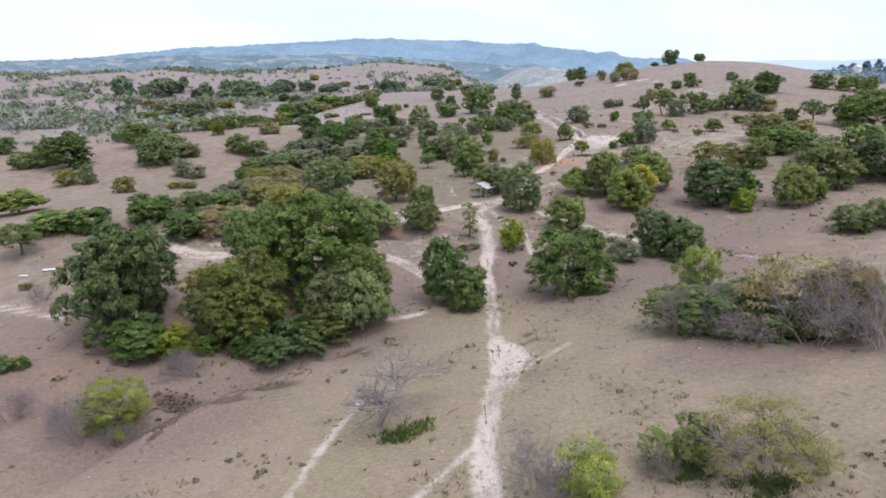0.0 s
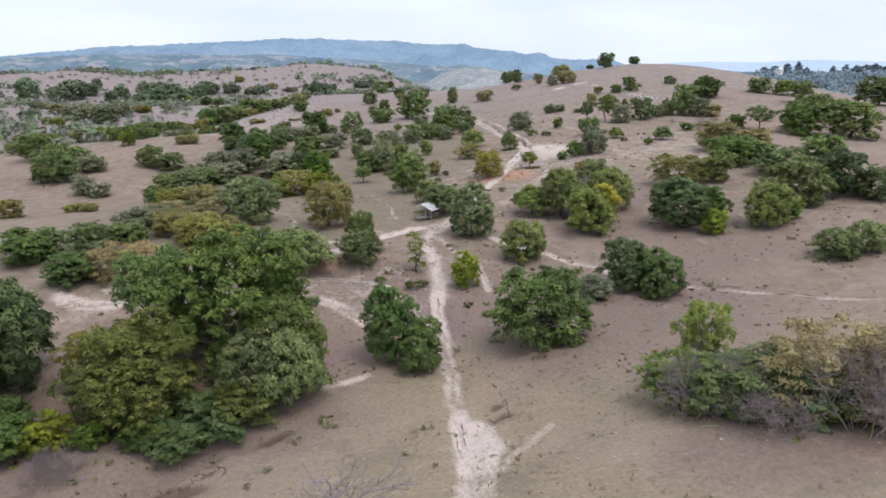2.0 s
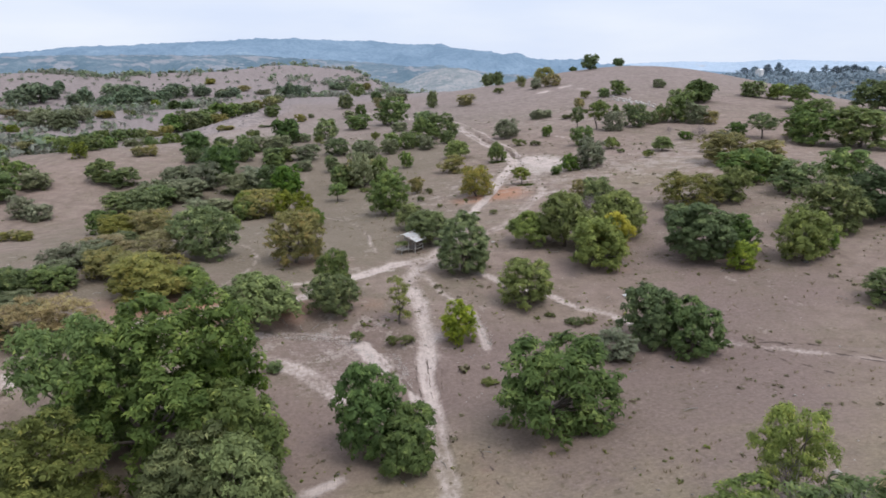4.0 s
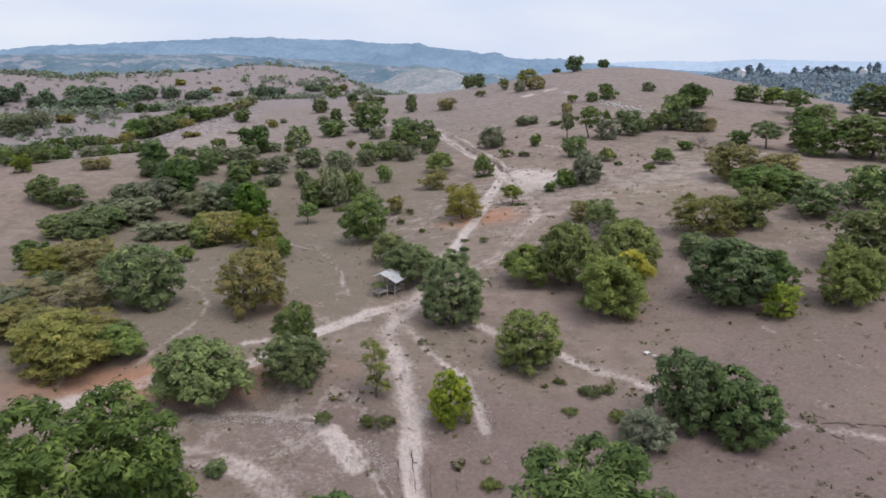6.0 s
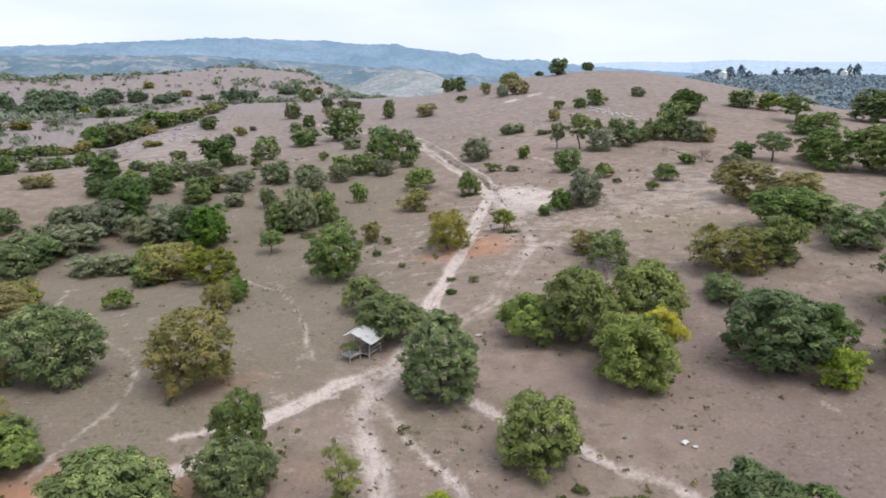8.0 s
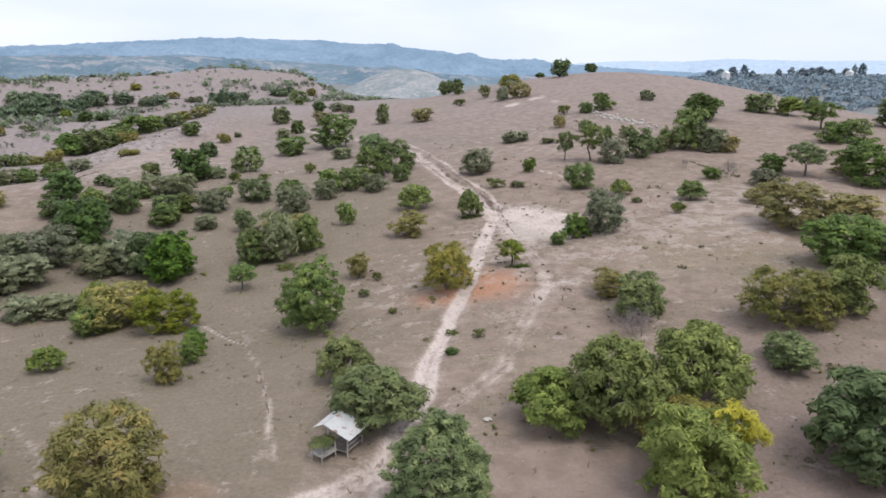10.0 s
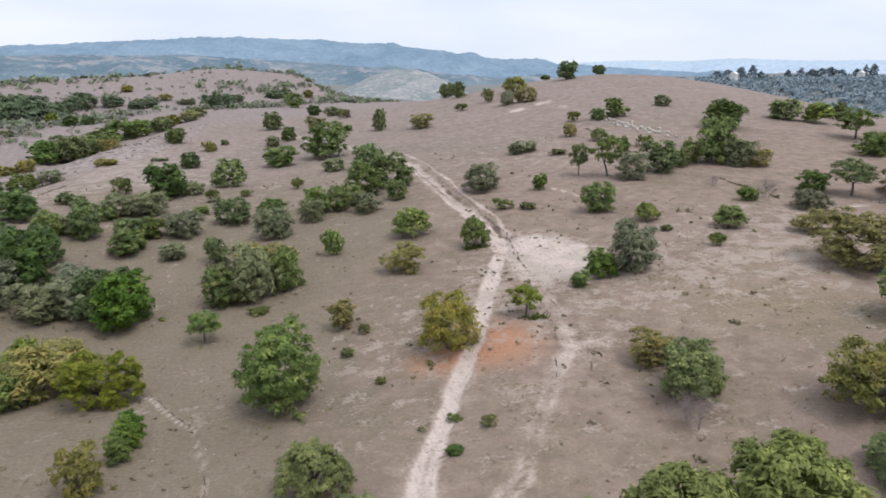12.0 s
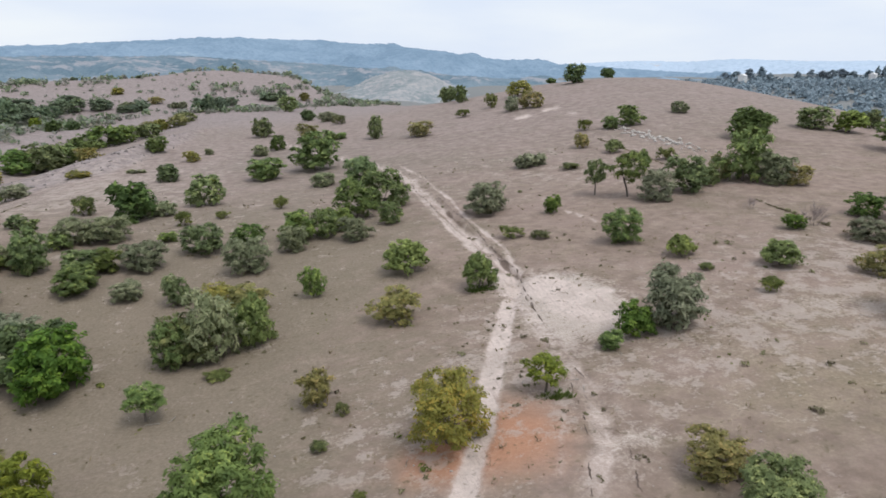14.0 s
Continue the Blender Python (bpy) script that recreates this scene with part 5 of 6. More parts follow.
plant("N", 35.5, 65.0, 8.3, 9.6)
bare_shrub(7.4, 43.0, 6.0, 6.8)
bare_shrub(8.6, 42.2, 5.0, 5.0)
plant("Z", 11.0, 42.6, 4.6, 5.0)
plant("Z", 16.3, 44.9, 3.6, 3.0)
bare_shrub(15.9, 43.5, 3.5, 3.4)
thin_acacia(22.7, 42.4, 5.6, 10.6)
plant("V", 19.0, 44.8, 3.6, 3.4)
dead_tree(-4.4, 59.0, 7.4, 13.0)
plant("D", -112.5, 225.5, 11.0, 16.9)
plant("O", -100.1, 199.4, 5.2, 7.1)
plant("A", -93.9, 198.0, 5.8, 5.3)
plant("U", -82.8, 144.2, 5.0, 11.4)
plant("A", -129.2, 230.9, 5.8, 8.1)
plant("A", -123.0, 231.5, 4.8, 7.3)
plant("A", -113.8, 270.9, 4.0, 7.5)
plant("A", -108.9, 267.5, 4.3, 6.7)
plant("O", -74.1, 174.6, 4.4, 6.1)
plant("N", -33.9, 145.9, 4.0, 8.8)
plant("N", -27.1, 146.6, 4.6, 7.9)
plant("G", -48.6, 123.3, 4.8, 8.5)
plant("A", -63.7, 119.0, 3.9, 8.3)
plant("D", -57.4, 119.7, 4.5, 7.4)
plant("N", -32.6, 116.7, 5.7, 9.7)
plant("T", -63.8, 109.8, 5.2, 7.3)
plant("b", -57.3, 98.5, 0.8, 2.3)
bare_shrub(-53.3, 94.3, 3.7, 4.0)
plant("A", -50.7, 79.8, 1.2, 1.8)
plant("A", -49.4, 78.5, 1.4, 2.2)
plant("A", -47.8, 78.9, 1.5, 2.0)
plant("A", -158.5, 265.2, 6.1, 10.4)
plant("A", -152.3, 260.9, 6.6, 9.4)
plant("A", -135.3, 253.6, 3.6, 6.4)
plant("A", -131.6, 250.0, 4.1, 5.8)
plant("A", -126.9, 251.1, 4.4, 5.2)
plant("D", -35.0, 81.8, 4.9, 8.4)
plant("D", -39.5, 92.1, 11.8, 10.6)
plant("A", -8.9, 92.2, 9.7, 8.4)
plant("A", -22.6, 99.2, 13.8, 11.5)
plant("G", -11.2, 100.6, 9.5, 9.1)
plant("Q", -25.8, 86.1, 7.1, 8.9)
plant("D", -22.1, 82.6, 4.1, 6.0)
plant("D", -18.5, 80.1, 3.4, 5.5)
plant("Q", -12.5, 84.4, 4.4, 7.8)
plant("O", -28.7, 91.7, 6.8, 7.9)
bare_shrub(35.6, 60.3, 8.5, 11.2)
plant("D", 33.1, 64.7, 4.2, 7.8)
plant("D", 30.0, 66.6, 3.6, 5.6)
plant("Q", 37.0, 62.8, 4.4, 5.4)
bare_shrub(26.0, 68.1, 7.1, 7.4)
bare_shrub(31.1, 62.9, 4.3, 8.9)
plant("N", 38.6, 61.6, 7.6, 7.7)
bare_shrub(40.2, 56.8, 9.1, 9.9)
bare_shrub(38.2, 60.2, 9.5, 11.4)
bare_shrub(28.9, 65.4, 7.6, 6.7)
plant("A", 29.0, 67.6, 4.3, 6.7)
bare_shrub(-34.6, 64.5, 6.0, 8.4)
bare_shrub(-36.5, 67.0, 4.6, 6.5)
bare_shrub(-31.0, 65.2, 3.2, 6.0)
bare_shrub(-43.5, 68.5, 4.4, 7.0)
bare_shrub(-27.6, 77.2, 3.4, 5.2)
plant("Q", 40.6, 61.8, 6.6, 4.6)
plant("A", 34.9, 63.8, 3.3, 4.6)
plant("A", 38.0, 61.7, 3.6, 4.2)

# crowns that show over the crest of the western slope
for kind, x, y, h, w in (("D", -92, 318, 6.5, 9.0), ("A", -86, 328, 5.5, 8.0), ("S", -79, 338, 5.0, 8.5), ("A", -73, 340, 5.0, 8.0), ("V", -67, 348, 5.5, 8.0), ("A", -98, 306, 6.0, 9.0), ("Y", -75, 262, 5.0, 5.0),
                         ("O", -104, 300, 5.5, 9.0), ("S", -60, 352, 4.5, 8.0), ("V", -112, 292, 5.5, 9.0)):
    plant(kind, x, y, h, w)

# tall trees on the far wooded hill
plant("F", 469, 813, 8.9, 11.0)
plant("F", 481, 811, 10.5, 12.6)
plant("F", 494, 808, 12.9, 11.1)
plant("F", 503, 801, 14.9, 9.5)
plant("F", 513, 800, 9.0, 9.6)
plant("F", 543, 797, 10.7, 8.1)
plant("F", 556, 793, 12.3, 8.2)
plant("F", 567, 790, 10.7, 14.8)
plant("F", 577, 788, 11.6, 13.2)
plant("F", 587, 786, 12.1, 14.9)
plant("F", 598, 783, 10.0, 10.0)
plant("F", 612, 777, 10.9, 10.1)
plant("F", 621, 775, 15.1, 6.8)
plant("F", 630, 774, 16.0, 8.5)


# ---- scrub too far off to count ----
def scatter(name, label, mat, places, leaf, per, rng, flat=0.75):
    vs, soft = [], []
    heights = worn([p[0] for p in places], [p[1] for p in places])[0]
    for (x, y, w), z in zip(places, heights):
        lob = [((x + rng.normal(0, w * 0.22), y + rng.normal(0, w * 0.22), z + w * flat * rng.uniform(0.25, 0.5)), (w * 0.3, w * 0.3, w * flat * 0.36)) for _ in range(3)]
        c = np.repeat(np.array([l[0] for l in lob]), per, 0)
        r = np.repeat(np.array([l[1] for l in lob]), per, 0)
        d = rng.normal(size=(len(c), 3))
        d /= np.linalg.norm(d, axis=1)[:, None]
        p = c + d * r * rng.uniform(0.6, 1.1, (len(c), 1))
        nor = d + rng.normal(0, 0.5, d.shape) + (0, 0, 0.4)
        nor /= np.linalg.norm(nor, axis=1)[:, None]
        a = np.cross(nor, rng.normal(size=d.shape))
        a /= np.linalg.norm(a, axis=1)[:, None]
        b = np.cross(nor, a)
        s = leaf * w * rng.uniform(0.6, 1.4, (len(c), 1))
        vs.append(np.stack([p - a * s, p - b * s * 0.7, p + a * s, p + b * s * 0.7], 1).reshape(-1, 3))
        out = 0.8 * d + 0.5 * nor + (0, 0, 0.5)
        soft.append(np.repeat(out / np.linalg.norm(out, axis=1)[:, None], 4, 0))
    v = np.concatenate(vs)
    me = leaf_mesh(name, v, np.arange(len(v)).reshape(-1, 4), np.concatenate(soft))
    me.materials.append(mat)
    return tagged(new(name, me), label, "scrub", kind="stuff")


rng = np.random.default_rng(31)
spots = []
for _ in range(9000):
    a, d = radians(rng.uniform(-42, 9)), rng.uniform(220, 1000)
    x, y = 10 + math.sin(a) * d, 90 + math.cos(a) * d
    west_of_gully = x < -88 + 0.06 * (y - 400)
    if not (west_of_gully or y > 620):
        continue
    if bell(x, y, -126, 425, 30, 55, 1.0) > 0.45 and rng.random() < 0.8:
        continue
    dense = float(vnoise(x, y, 70, 41)) + 0.7 * float(vnoise(x, y, 24, 42))
    if dense > 0.25 or rng.random() < 0.2:
        spots.append((x, y, (rng.uniform(3.0, 9.0) if dense > 0.3 else rng.uniform(1.5, 5)) * (0.6 + 0.4 * min(1.0, y / 600))))
spots = spots[:2600]
scatter("far_scrub", "scattered scrub on far pasture, greyed by painted haze", LEAF["dull"], [p for k, p in enumerate(spots) if k % 3], 0.15, 9, rng)
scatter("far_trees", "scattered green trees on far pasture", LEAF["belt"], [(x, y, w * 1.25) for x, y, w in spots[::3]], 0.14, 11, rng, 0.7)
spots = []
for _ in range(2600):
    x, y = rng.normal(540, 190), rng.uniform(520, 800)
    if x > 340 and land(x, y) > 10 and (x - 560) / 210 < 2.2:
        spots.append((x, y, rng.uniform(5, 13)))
scatter("far_woods", "wooded hill with crowded trees, haze in their leaf colour", LEAF["pale"], spots[:1100], 0.125, 15, rng, 0.62)


# ---- the shade hut by the fork ----
def box(bm, a, b):
    """A box between two corners, with softly broken edges."""
    m = Matrix.Translation([(p + q) / 2 for p, q in zip(a, b)]) @ Matrix.Diagonal((*[abs(q - p) for p, q in zip(a, b)], 1))
    got = bmesh.ops.create_cube(bm, size=1.0, matrix=m)
    edges = list({e for v in got["verts"] for e in v.link_edges})
    bmesh.ops.bevel(bm, geom=edges, offset=0.012, segments=1, affect="EDGES")


def part_bm(name, bm, material, parent, label=""):
    me = bpy.data.meshes.new(name)
    bm.to_mesh(me)
    bm.free()
    return part(name, me, material, parent, label)


def slanted(bm, p, q, t):
    """A square pole from p to q."""
    p, q = Vector(p), Vector(q)
    m = Matrix.Translation((p + q) / 2) @ (q - p).to_track_quat("Z", "Y").to_matrix().to_4x4() @ Matrix.Diagonal((t, t, (q - p).length, 1))
    bmesh.ops.create_cube(bm, size=1.0, matrix=m)


def sheet_roof(bm, p, q, r, s, waves):
    """Corrugated sheet between ridge p-q and eave r-s."""
    p, q, r, s = (Vector(v) for v in (p, q, r, s))
    n = waves * 4
    up = (q - p).cross(r - p).normalized()
    up = up if up.z > 0 else -up
    rows = []
    for j in range(7):
        t = j / 6
        a, b = p.lerp(r, t), q.lerp(s, t)
        sag = -0.05 * math.sin(math.pi * t)
        rows.append([bm.verts.new(a.lerp(b, k / n) + up * (0.022 * math.sin(k * math.pi / 2) + sag * math.sin(math.pi * k / n))) for k in range(n + 1)])
    for j in range(6):
        for k in range(n):
            bm.faces.new((rows[j][k], rows[j][k + 1], rows[j + 1][k + 1], rows[j + 1][k]))
    bmesh.ops.solidify(bm, geom=bm.faces[:], thickness=0.012)


hut = new("shade_hut")
hz = ground(12.6, 147.6)
hut.matrix_basis = pose(12.55, 146.2, hz, 0, 0, 52)
for px, py, ph in ((0.1, 0.0, 2.0), (2.5, 0.0, 2.0), (0.1, 2.0, 2.75), (2.5, 2.0, 2.75), (1.3, 2.0, 2.8)):
    bm = bmesh.new()
    slanted(bm, (px, py, -0.4), (px + 0.03, py - 0.02, ph), 0.1)
    part_bm("post", bm, GREYWOOD, hut)
bm = bmesh.new()
for k in range(4):
    slanted(bm, (0.2 + k * 0.74, 0.0, 0.54), (0.2 + k * 0.74, 2.06, 0.54), 0.07)
deck = part_bm("deck", bm, DARKWOOD, hut, "dark slatted bamboo deck")
for k in range(13):
    bm = bmesh.new()
    box(bm, (0.0, 0.02 + k * 0.155, 0.58), (2.62, 0.16 + k * 0.155, 0.62))
    part_bm("slat", bm, DARKWOOD, deck)
for a, b in (((0.0, -0.06, 0.5), (2.62, 0.03, 0.58)), ((0.0, 1.98, 0.5), (2.62, 2.06, 0.58)), ((0.02, 0.0, 0.42), (0.1, 2.05, 0.5)), ((2.5, 0.0, 0.42), (2.58, 2.05, 0.5))):
    bm = bmesh.new()
    box(bm, a, b)
    part_bm("beam", bm, GREYWOOD, hut)
for a, b in (((0.1, 0.0, 1.0), (2.5, 0.0, 1.02)), ((2.5, 0.0, 1.0), (2.5, 2.0, 1.02)), ((0.1, 0.0, 1.95), (2.5, 0.0, 1.95)), ((0.1, 2.0, 2.5), (2.5, 2.0, 2.5)), ((0.1, 0.0, 1.95), (0.1, 2.0, 2.5)), ((2.5, 0.0, 1.95), (2.5, 2.0, 2.5))):
    bm = bmesh.new()
    slanted(bm, a, b, 0.07)
    part_bm("rail", bm, GREYWOOD, hut)
bm = bmesh.new()
slanted(bm, (-0.4, 2.03, 2.85), (3.2, 2.03, 2.85), 0.09)
slanted(bm, (-0.4, 0.7, 2.36), (3.2, 0.7, 2.36), 0.06)
slanted(bm, (-0.4, -0.5, 1.9), (3.2, -0.5, 1.9), 0.06)
roof = part_bm("roof", bm, GREYWOOD, hut, "roof of zinc sheets on thin poles")
for k in range(4):
    x0, x1 = -0.45 + k * 0.92, 0.5 + k * 0.92
    bm = bmesh.new()
    sheet_roof(bm, (x0, 2.05, 2.95 + 0.01 * k), (x1, 2.05, 2.95 + 0.01 * k), (x0, -0.6, 1.95 + 0.012 * k), (x1, -0.6, 1.95 + 0.012 * k), 6)
    part_bm("roof_sheet", bm, RUST, roof, "corrugated zinc roof sheet with rust stains")
for k in range(4):
    x0, x1 = -0.45 + k * 0.92, 0.5 + k * 0.92
    bm = bmesh.new()
    sheet_roof(bm, (x0, 2.0, 2.97), (x1, 2.0, 2.97), (x0, 3.2, 2.4 + 0.02 * k), (x1, 3.2, 2.4 + 0.02 * k), 6)
    part_bm("roof_sheet", bm, RUST, roof)
tagged(hut, "open shade hut with rusty zinc roof and raised deck", "hut")

bench = new("brush_shelter")
bench.matrix_basis = pose(10.6, 146.6, ground(10.6, 146.6), 0, 0, 40)
for px, py in ((-0.8, -0.6), (0.8, -0.6), (-0.8, 0.7), (0.8, 0.7)):
    bm = bmesh.new()
    slanted(bm, (px, py, -0.3), (px * 0.97, py, 1.5), 0.09)
    part_bm("post", bm, GREYWOOD, bench)
bm = bmesh.new()
for k in range(9):
    box(bm, (-0.95, -0.7 + k * 0.165, 0.72), (0.95, -0.56 + k * 0.165, 0.76))
part_bm("deck", bm, GREYWOOD, bench, "weathered slatted bench top")
bm = bmesh.new()
slanted(bm, (-0.9, -0.66, 0.66), (0.9, -0.66, 0.66), 0.08)
slanted(bm, (-0.9, 0.74, 0.66), (0.9, 0.74, 0.66), 0.08)
part_bm("beam", bm, GREYWOOD, bench)
v, f, n_ = leaves(np.random.default_rng(77), [((0.3 * math.cos(k * 2.4) * k ** 0.5, 0.3 * math.sin(k * 2.4) * k ** 0.5, 1.62), (0.5, 0.5, 0.16)) for k in range(10)], 0.2, 1.4, 0.4, 0.2, 0.25, 3000)
part("brush_roof", leaf_mesh("brush_roof", v, f, n_), LEAF["acacia"], bench, "roof of cut leafy branches")
tagged(bench, "low bench shelter roofed with cut branches", "shelter")


# ---- stones, tufts and litter ----
def stones(name, label, mat, places, rng):
    """Angular stones, each its own lump half sunk in the soil."""
    base = np.array([(1, 0, 0), (0.3, 0.95, 0), (-0.8, 0.6, 0), (-0.8, -0.6, 0), (0.3, -0.95, 0), (0.1, 0.1, 0.9), (0, 0, -0.6)])
    tri = np.array([(0, 1, 5), (1, 2, 5), (2, 3, 5), (3, 4, 5), (4, 0, 5), (1, 0, 6), (2, 1, 6), (3, 2, 6), (4, 3, 6), (0, 4, 6)])
    x, y, s = (np.array(c) for c in zip(*places))
    z = worn(x, y)[0]
    vs, fs = [], []
    for k in range(len(x)):
        a = rng.uniform(0, 6.28)
        p = base * rng.uniform(0.7, 1.3, base.shape) * (s[k], s[k] * rng.uniform(0.5, 1), s[k] * rng.uniform(0.4, 0.8))
        p = p @ np.array([[math.cos(a), math.sin(a), 0], [-math.sin(a), math.cos(a), 0], [0, 0, 1]])
        vs.append(p + (x[k], y[k], z[k] + s[k] * 0.1))
        fs.append(tri + 7 * k)
    me = mesh_from(name, np.concatenate(vs), np.concatenate(fs), False)
    me.materials.append(mat)
    return tagged(new(name, me), label, "stones", kind="stuff")


def tufts(name, label, mat, places, blades, rng, tall=0.5):
    """Clumps of blades: places are x, y and the clump's width."""
    x, y, s = (np.array(c) for c in zip(*places))
    z = worn(x, y)[0]
    k = np.repeat(np.arange(len(x)), blades)
    n = len(k)
    a, r = rng.uniform(0, 6.283, n), np.sqrt(rng.random(n)) * s[k] * 0.5
    root = np.stack([x[k] + np.cos(a) * r, y[k] + np.sin(a) * r, z[k] - 0.02], 1)
    h = s[k] * tall * rng.uniform(0.5, 1.2, n)
    tip = root + np.stack([np.cos(a) * h * rng.uniform(0, 1.0, n), np.sin(a) * h * rng.uniform(0, 1.0, n), h], 1)
    w = (s[k] * rng.uniform(0.06, 0.14, n))[:, None]
    side = np.stack([-np.sin(a + 0.6), np.cos(a + 0.6), np.zeros(n)], 1) * w
    v = np.stack([root - side, root + side, tip], 1).reshape(-1, 3)
    me = mesh_from(name, v, np.arange(3 * n).reshape(-1, 3), False)
    me.materials.append(mat)
    return tagged(new(name, me), label, "grass", kind="stuff")


rng = np.random.default_rng(8)


def strewn(count, size, seed, thresh, x0=-48, x1=110, y0=38, y1=330, cell=9.0, far_bias=0.65):
    """Places strewn in drifts over the slope, thicker near by."""
    out = []
    while len(out) < count:
        y = y0 + (y1 - y0) * rng.random(400) ** (1 / far_bias) * 1.0
        c = 5 + 0.2 * y
        x = np.clip(c + rng.normal(0, 1, 400) * (16 + 0.22 * y), x0, x1)
        ok = vnoise(x, y, cell, seed) + 0.5 * vnoise(x, y, cell * 0.3, seed + 1) > thresh
        s = size * rng.lognormal(0, 0.45, 400)
        out += list(zip(x[ok], y[ok], s[ok]))
    return out[:count]


stones("loose_stones", "pale loose stones strewn over bare soil", STONE, strewn(2300, 0.075, 51, 0.1), rng)
stones("dark_stones", "dark stones and clods lying on the pasture", DARKSTONE, strewn(320, 0.11, 61, 0.2), rng)
stones("stone_row", "tumbled row of pale field stones on the hill", STONE,
       [(121.1 + 5.5 * t + rng.normal(0, 1.6), 340.3 - 38 * t + rng.normal(0, 1.6), rng.uniform(0.3, 1.0)) for t in rng.random(130)], rng)
rocks = []
for t in rng.random(420):
    rx = -90 + 68 * t
    rocks.append((rx, np.interp(rx, (-100, -72, -59, -40, -27, -12), (350, 384, 402, 412, 452, 520)) - 42 * rng.random() ** 1.3, 0.24 * rng.lognormal(0, 0.55)))
stones("eroded_blocks", "dark slumped blocks of soil on an eroded bank", CRACK, [(-27.4 + rng.normal(0, 1.5), 72.8 + rng.normal(0, 0.7), rng.uniform(0.1, 0.42)) for _ in range(240)]
       + [(-24.6 - 3.0 * t + rng.normal(0, 0.35), 69.9 - 5.2 * t + rng.normal(0, 0.4), rng.uniform(0.08, 0.3)) for t in rng.random(150)]
       + [(-13.6 - 8.0 * t + rng.normal(0, 0.3), 76.6 - 4.6 * t + rng.normal(0, 0.3), rng.uniform(0.05, 0.18)) for t in rng.random(80)]
       + [(-9.2 + rng.normal(0, 0.7), 81.0 + rng.normal(0, 0.25), rng.uniform(0.06, 0.18)) for _ in range(26)], rng)
stones("rocky_slope", "grey weathered rocks breaking through thin grass", DARKSTONE, rocks, rng)
stones("scree", "pale broken stones beside the track bend", STONE, [(54 + rng.normal(0, 3.3), 216 + rng.normal(0, 6), rng.uniform(0.05, 0.15)) for _ in range(220)], rng)
tufts("dry_grass", "thin dry grass tufts on pasture", GRASS, strewn(6500, 0.26, 71, 0.0), 8, rng, 0.7)
scatter("dark_weeds", "low dark weeds in patches on dry ground", DARKTUFT, strewn(800, 0.55, 81, 0.3, cell=14.0), 0.15, 8, rng, 0.4)
scatter("low_scrub", "small dusty green shrublets on pasture", LEAF["scrublet"], strewn(190, 0.75, 91, 0.2, cell=20.0), 0.13, 12, rng, 0.55)


def weeds(x, y, w):
    """A low mound of fresh weeds."""
    places = [(x + rng.normal(0, w * 0.22), y + rng.normal(0, w * 0.14), rng.uniform(0.5, 0.9)) for _ in range(int(60 * w / 5))]
    ob = tufts("green_weeds", "low patch of fresh green weeds under a tree", GREENGRASS, places, 14, rng, 0.6)
    return tagged(ob, category="weeds", kind="stuff")


low = []
for cx, cy, wide, n in ((41.9, 134.1, 3.5, 14), (42.0, 128.0, 3.0, 10), (31.3, 123.7, 3.0, 8), (34.0, 117.0, 4.0, 14), (38.0, 112.0, 3.5, 12), (2.7, 131.4, 2.5, 8), (5.5, 121.0, 2.5, 9), (43.0, 151.0, 3.5, 9), (53.0, 156.0, 4.0, 9), (62.0, 190.0, 5.0, 7), (26.0, 149.0, 4.0, 6), (23.0, 224.0, 6.0, 8), (20.0, 92.0, 4.0, 9), (28.0, 84.0, 4.0, 10), (-2.0, 92.0, 3.0, 8), (-24.0, 74.0, 5.0, 14), (-30.0, 66.0, 5.0, 10)):
    low += [(cx + rng.normal(0, wide * 0.5), cy + rng.normal(0, wide * 0.4), 0.4 * rng.lognormal(0, 0.45)) for _ in range(n)]
for x, y, w in STANDS:
    if w > 3.5 and y < 235:
        for _ in range(int(3 + w * 0.5)):
            a, d = rng.uniform(0, 6.283), w * rng.uniform(0.38, 0.72)
            low.append((x + math.cos(a) * d, y + math.sin(a) * d * 0.9, 0.34 * rng.lognormal(0, 0.45)))
scatter("low_weeds", "clumps of low olive weeds round the trees", LEAF["dusty"], low, 0.16, 10, rng, 0.6)


def sticks(name, label, mat, places, rng):
    """Fallen twigs lying on the soil: places are x, y and length."""
    paths = []
    for x, y, length in places:
        a = rng.uniform(0, 6.283)
        mid = (x + rng.normal(0, 0.12), y + rng.normal(0, 0.12))
        ends = [(x - math.cos(a) * length / 2, y - math.sin(a) * length / 2), mid, (x + math.cos(a) * length / 2, y + math.sin(a) * length / 2)]
        paths.append([((px, py, pz + 0.06 + 0.1 * (k == 1)), 0.035 * (1.3 - 0.4 * k)) for k, ((px, py), pz) in enumerate(zip(ends, worn(*zip(*ends))[0]))])
    v, f = tubes(paths, 3)
    me = mesh_from(name, v, f)
    me.materials.append(mat)
    return tagged(new(name, me), label, "twigs", kind="stuff")


fallen = [(x + rng.normal(0, w * 0.45), y + rng.normal(0, w * 0.4), rng.uniform(0.5, 1.8)) for x, y, w in STANDS if w > 4 and y < 215 for _ in range(3)]
sticks("fallen_twigs", "pale dry twigs fallen on bare soil", GREYWOOD, fallen, rng)
weeds(-2.0, 56.7, 6.2)
weeds(22.6, 41.2, 5.5)
weeds(18.6, 43.6, 3.0)
weeds(44.2, 224.4, 4.0)
weeds(43.2, 191.2, 3.0)


# ---- cracks and ruts in the soil ----
CRACKS = []


def crack(width, *line):
    CRACKS.append((width, line))


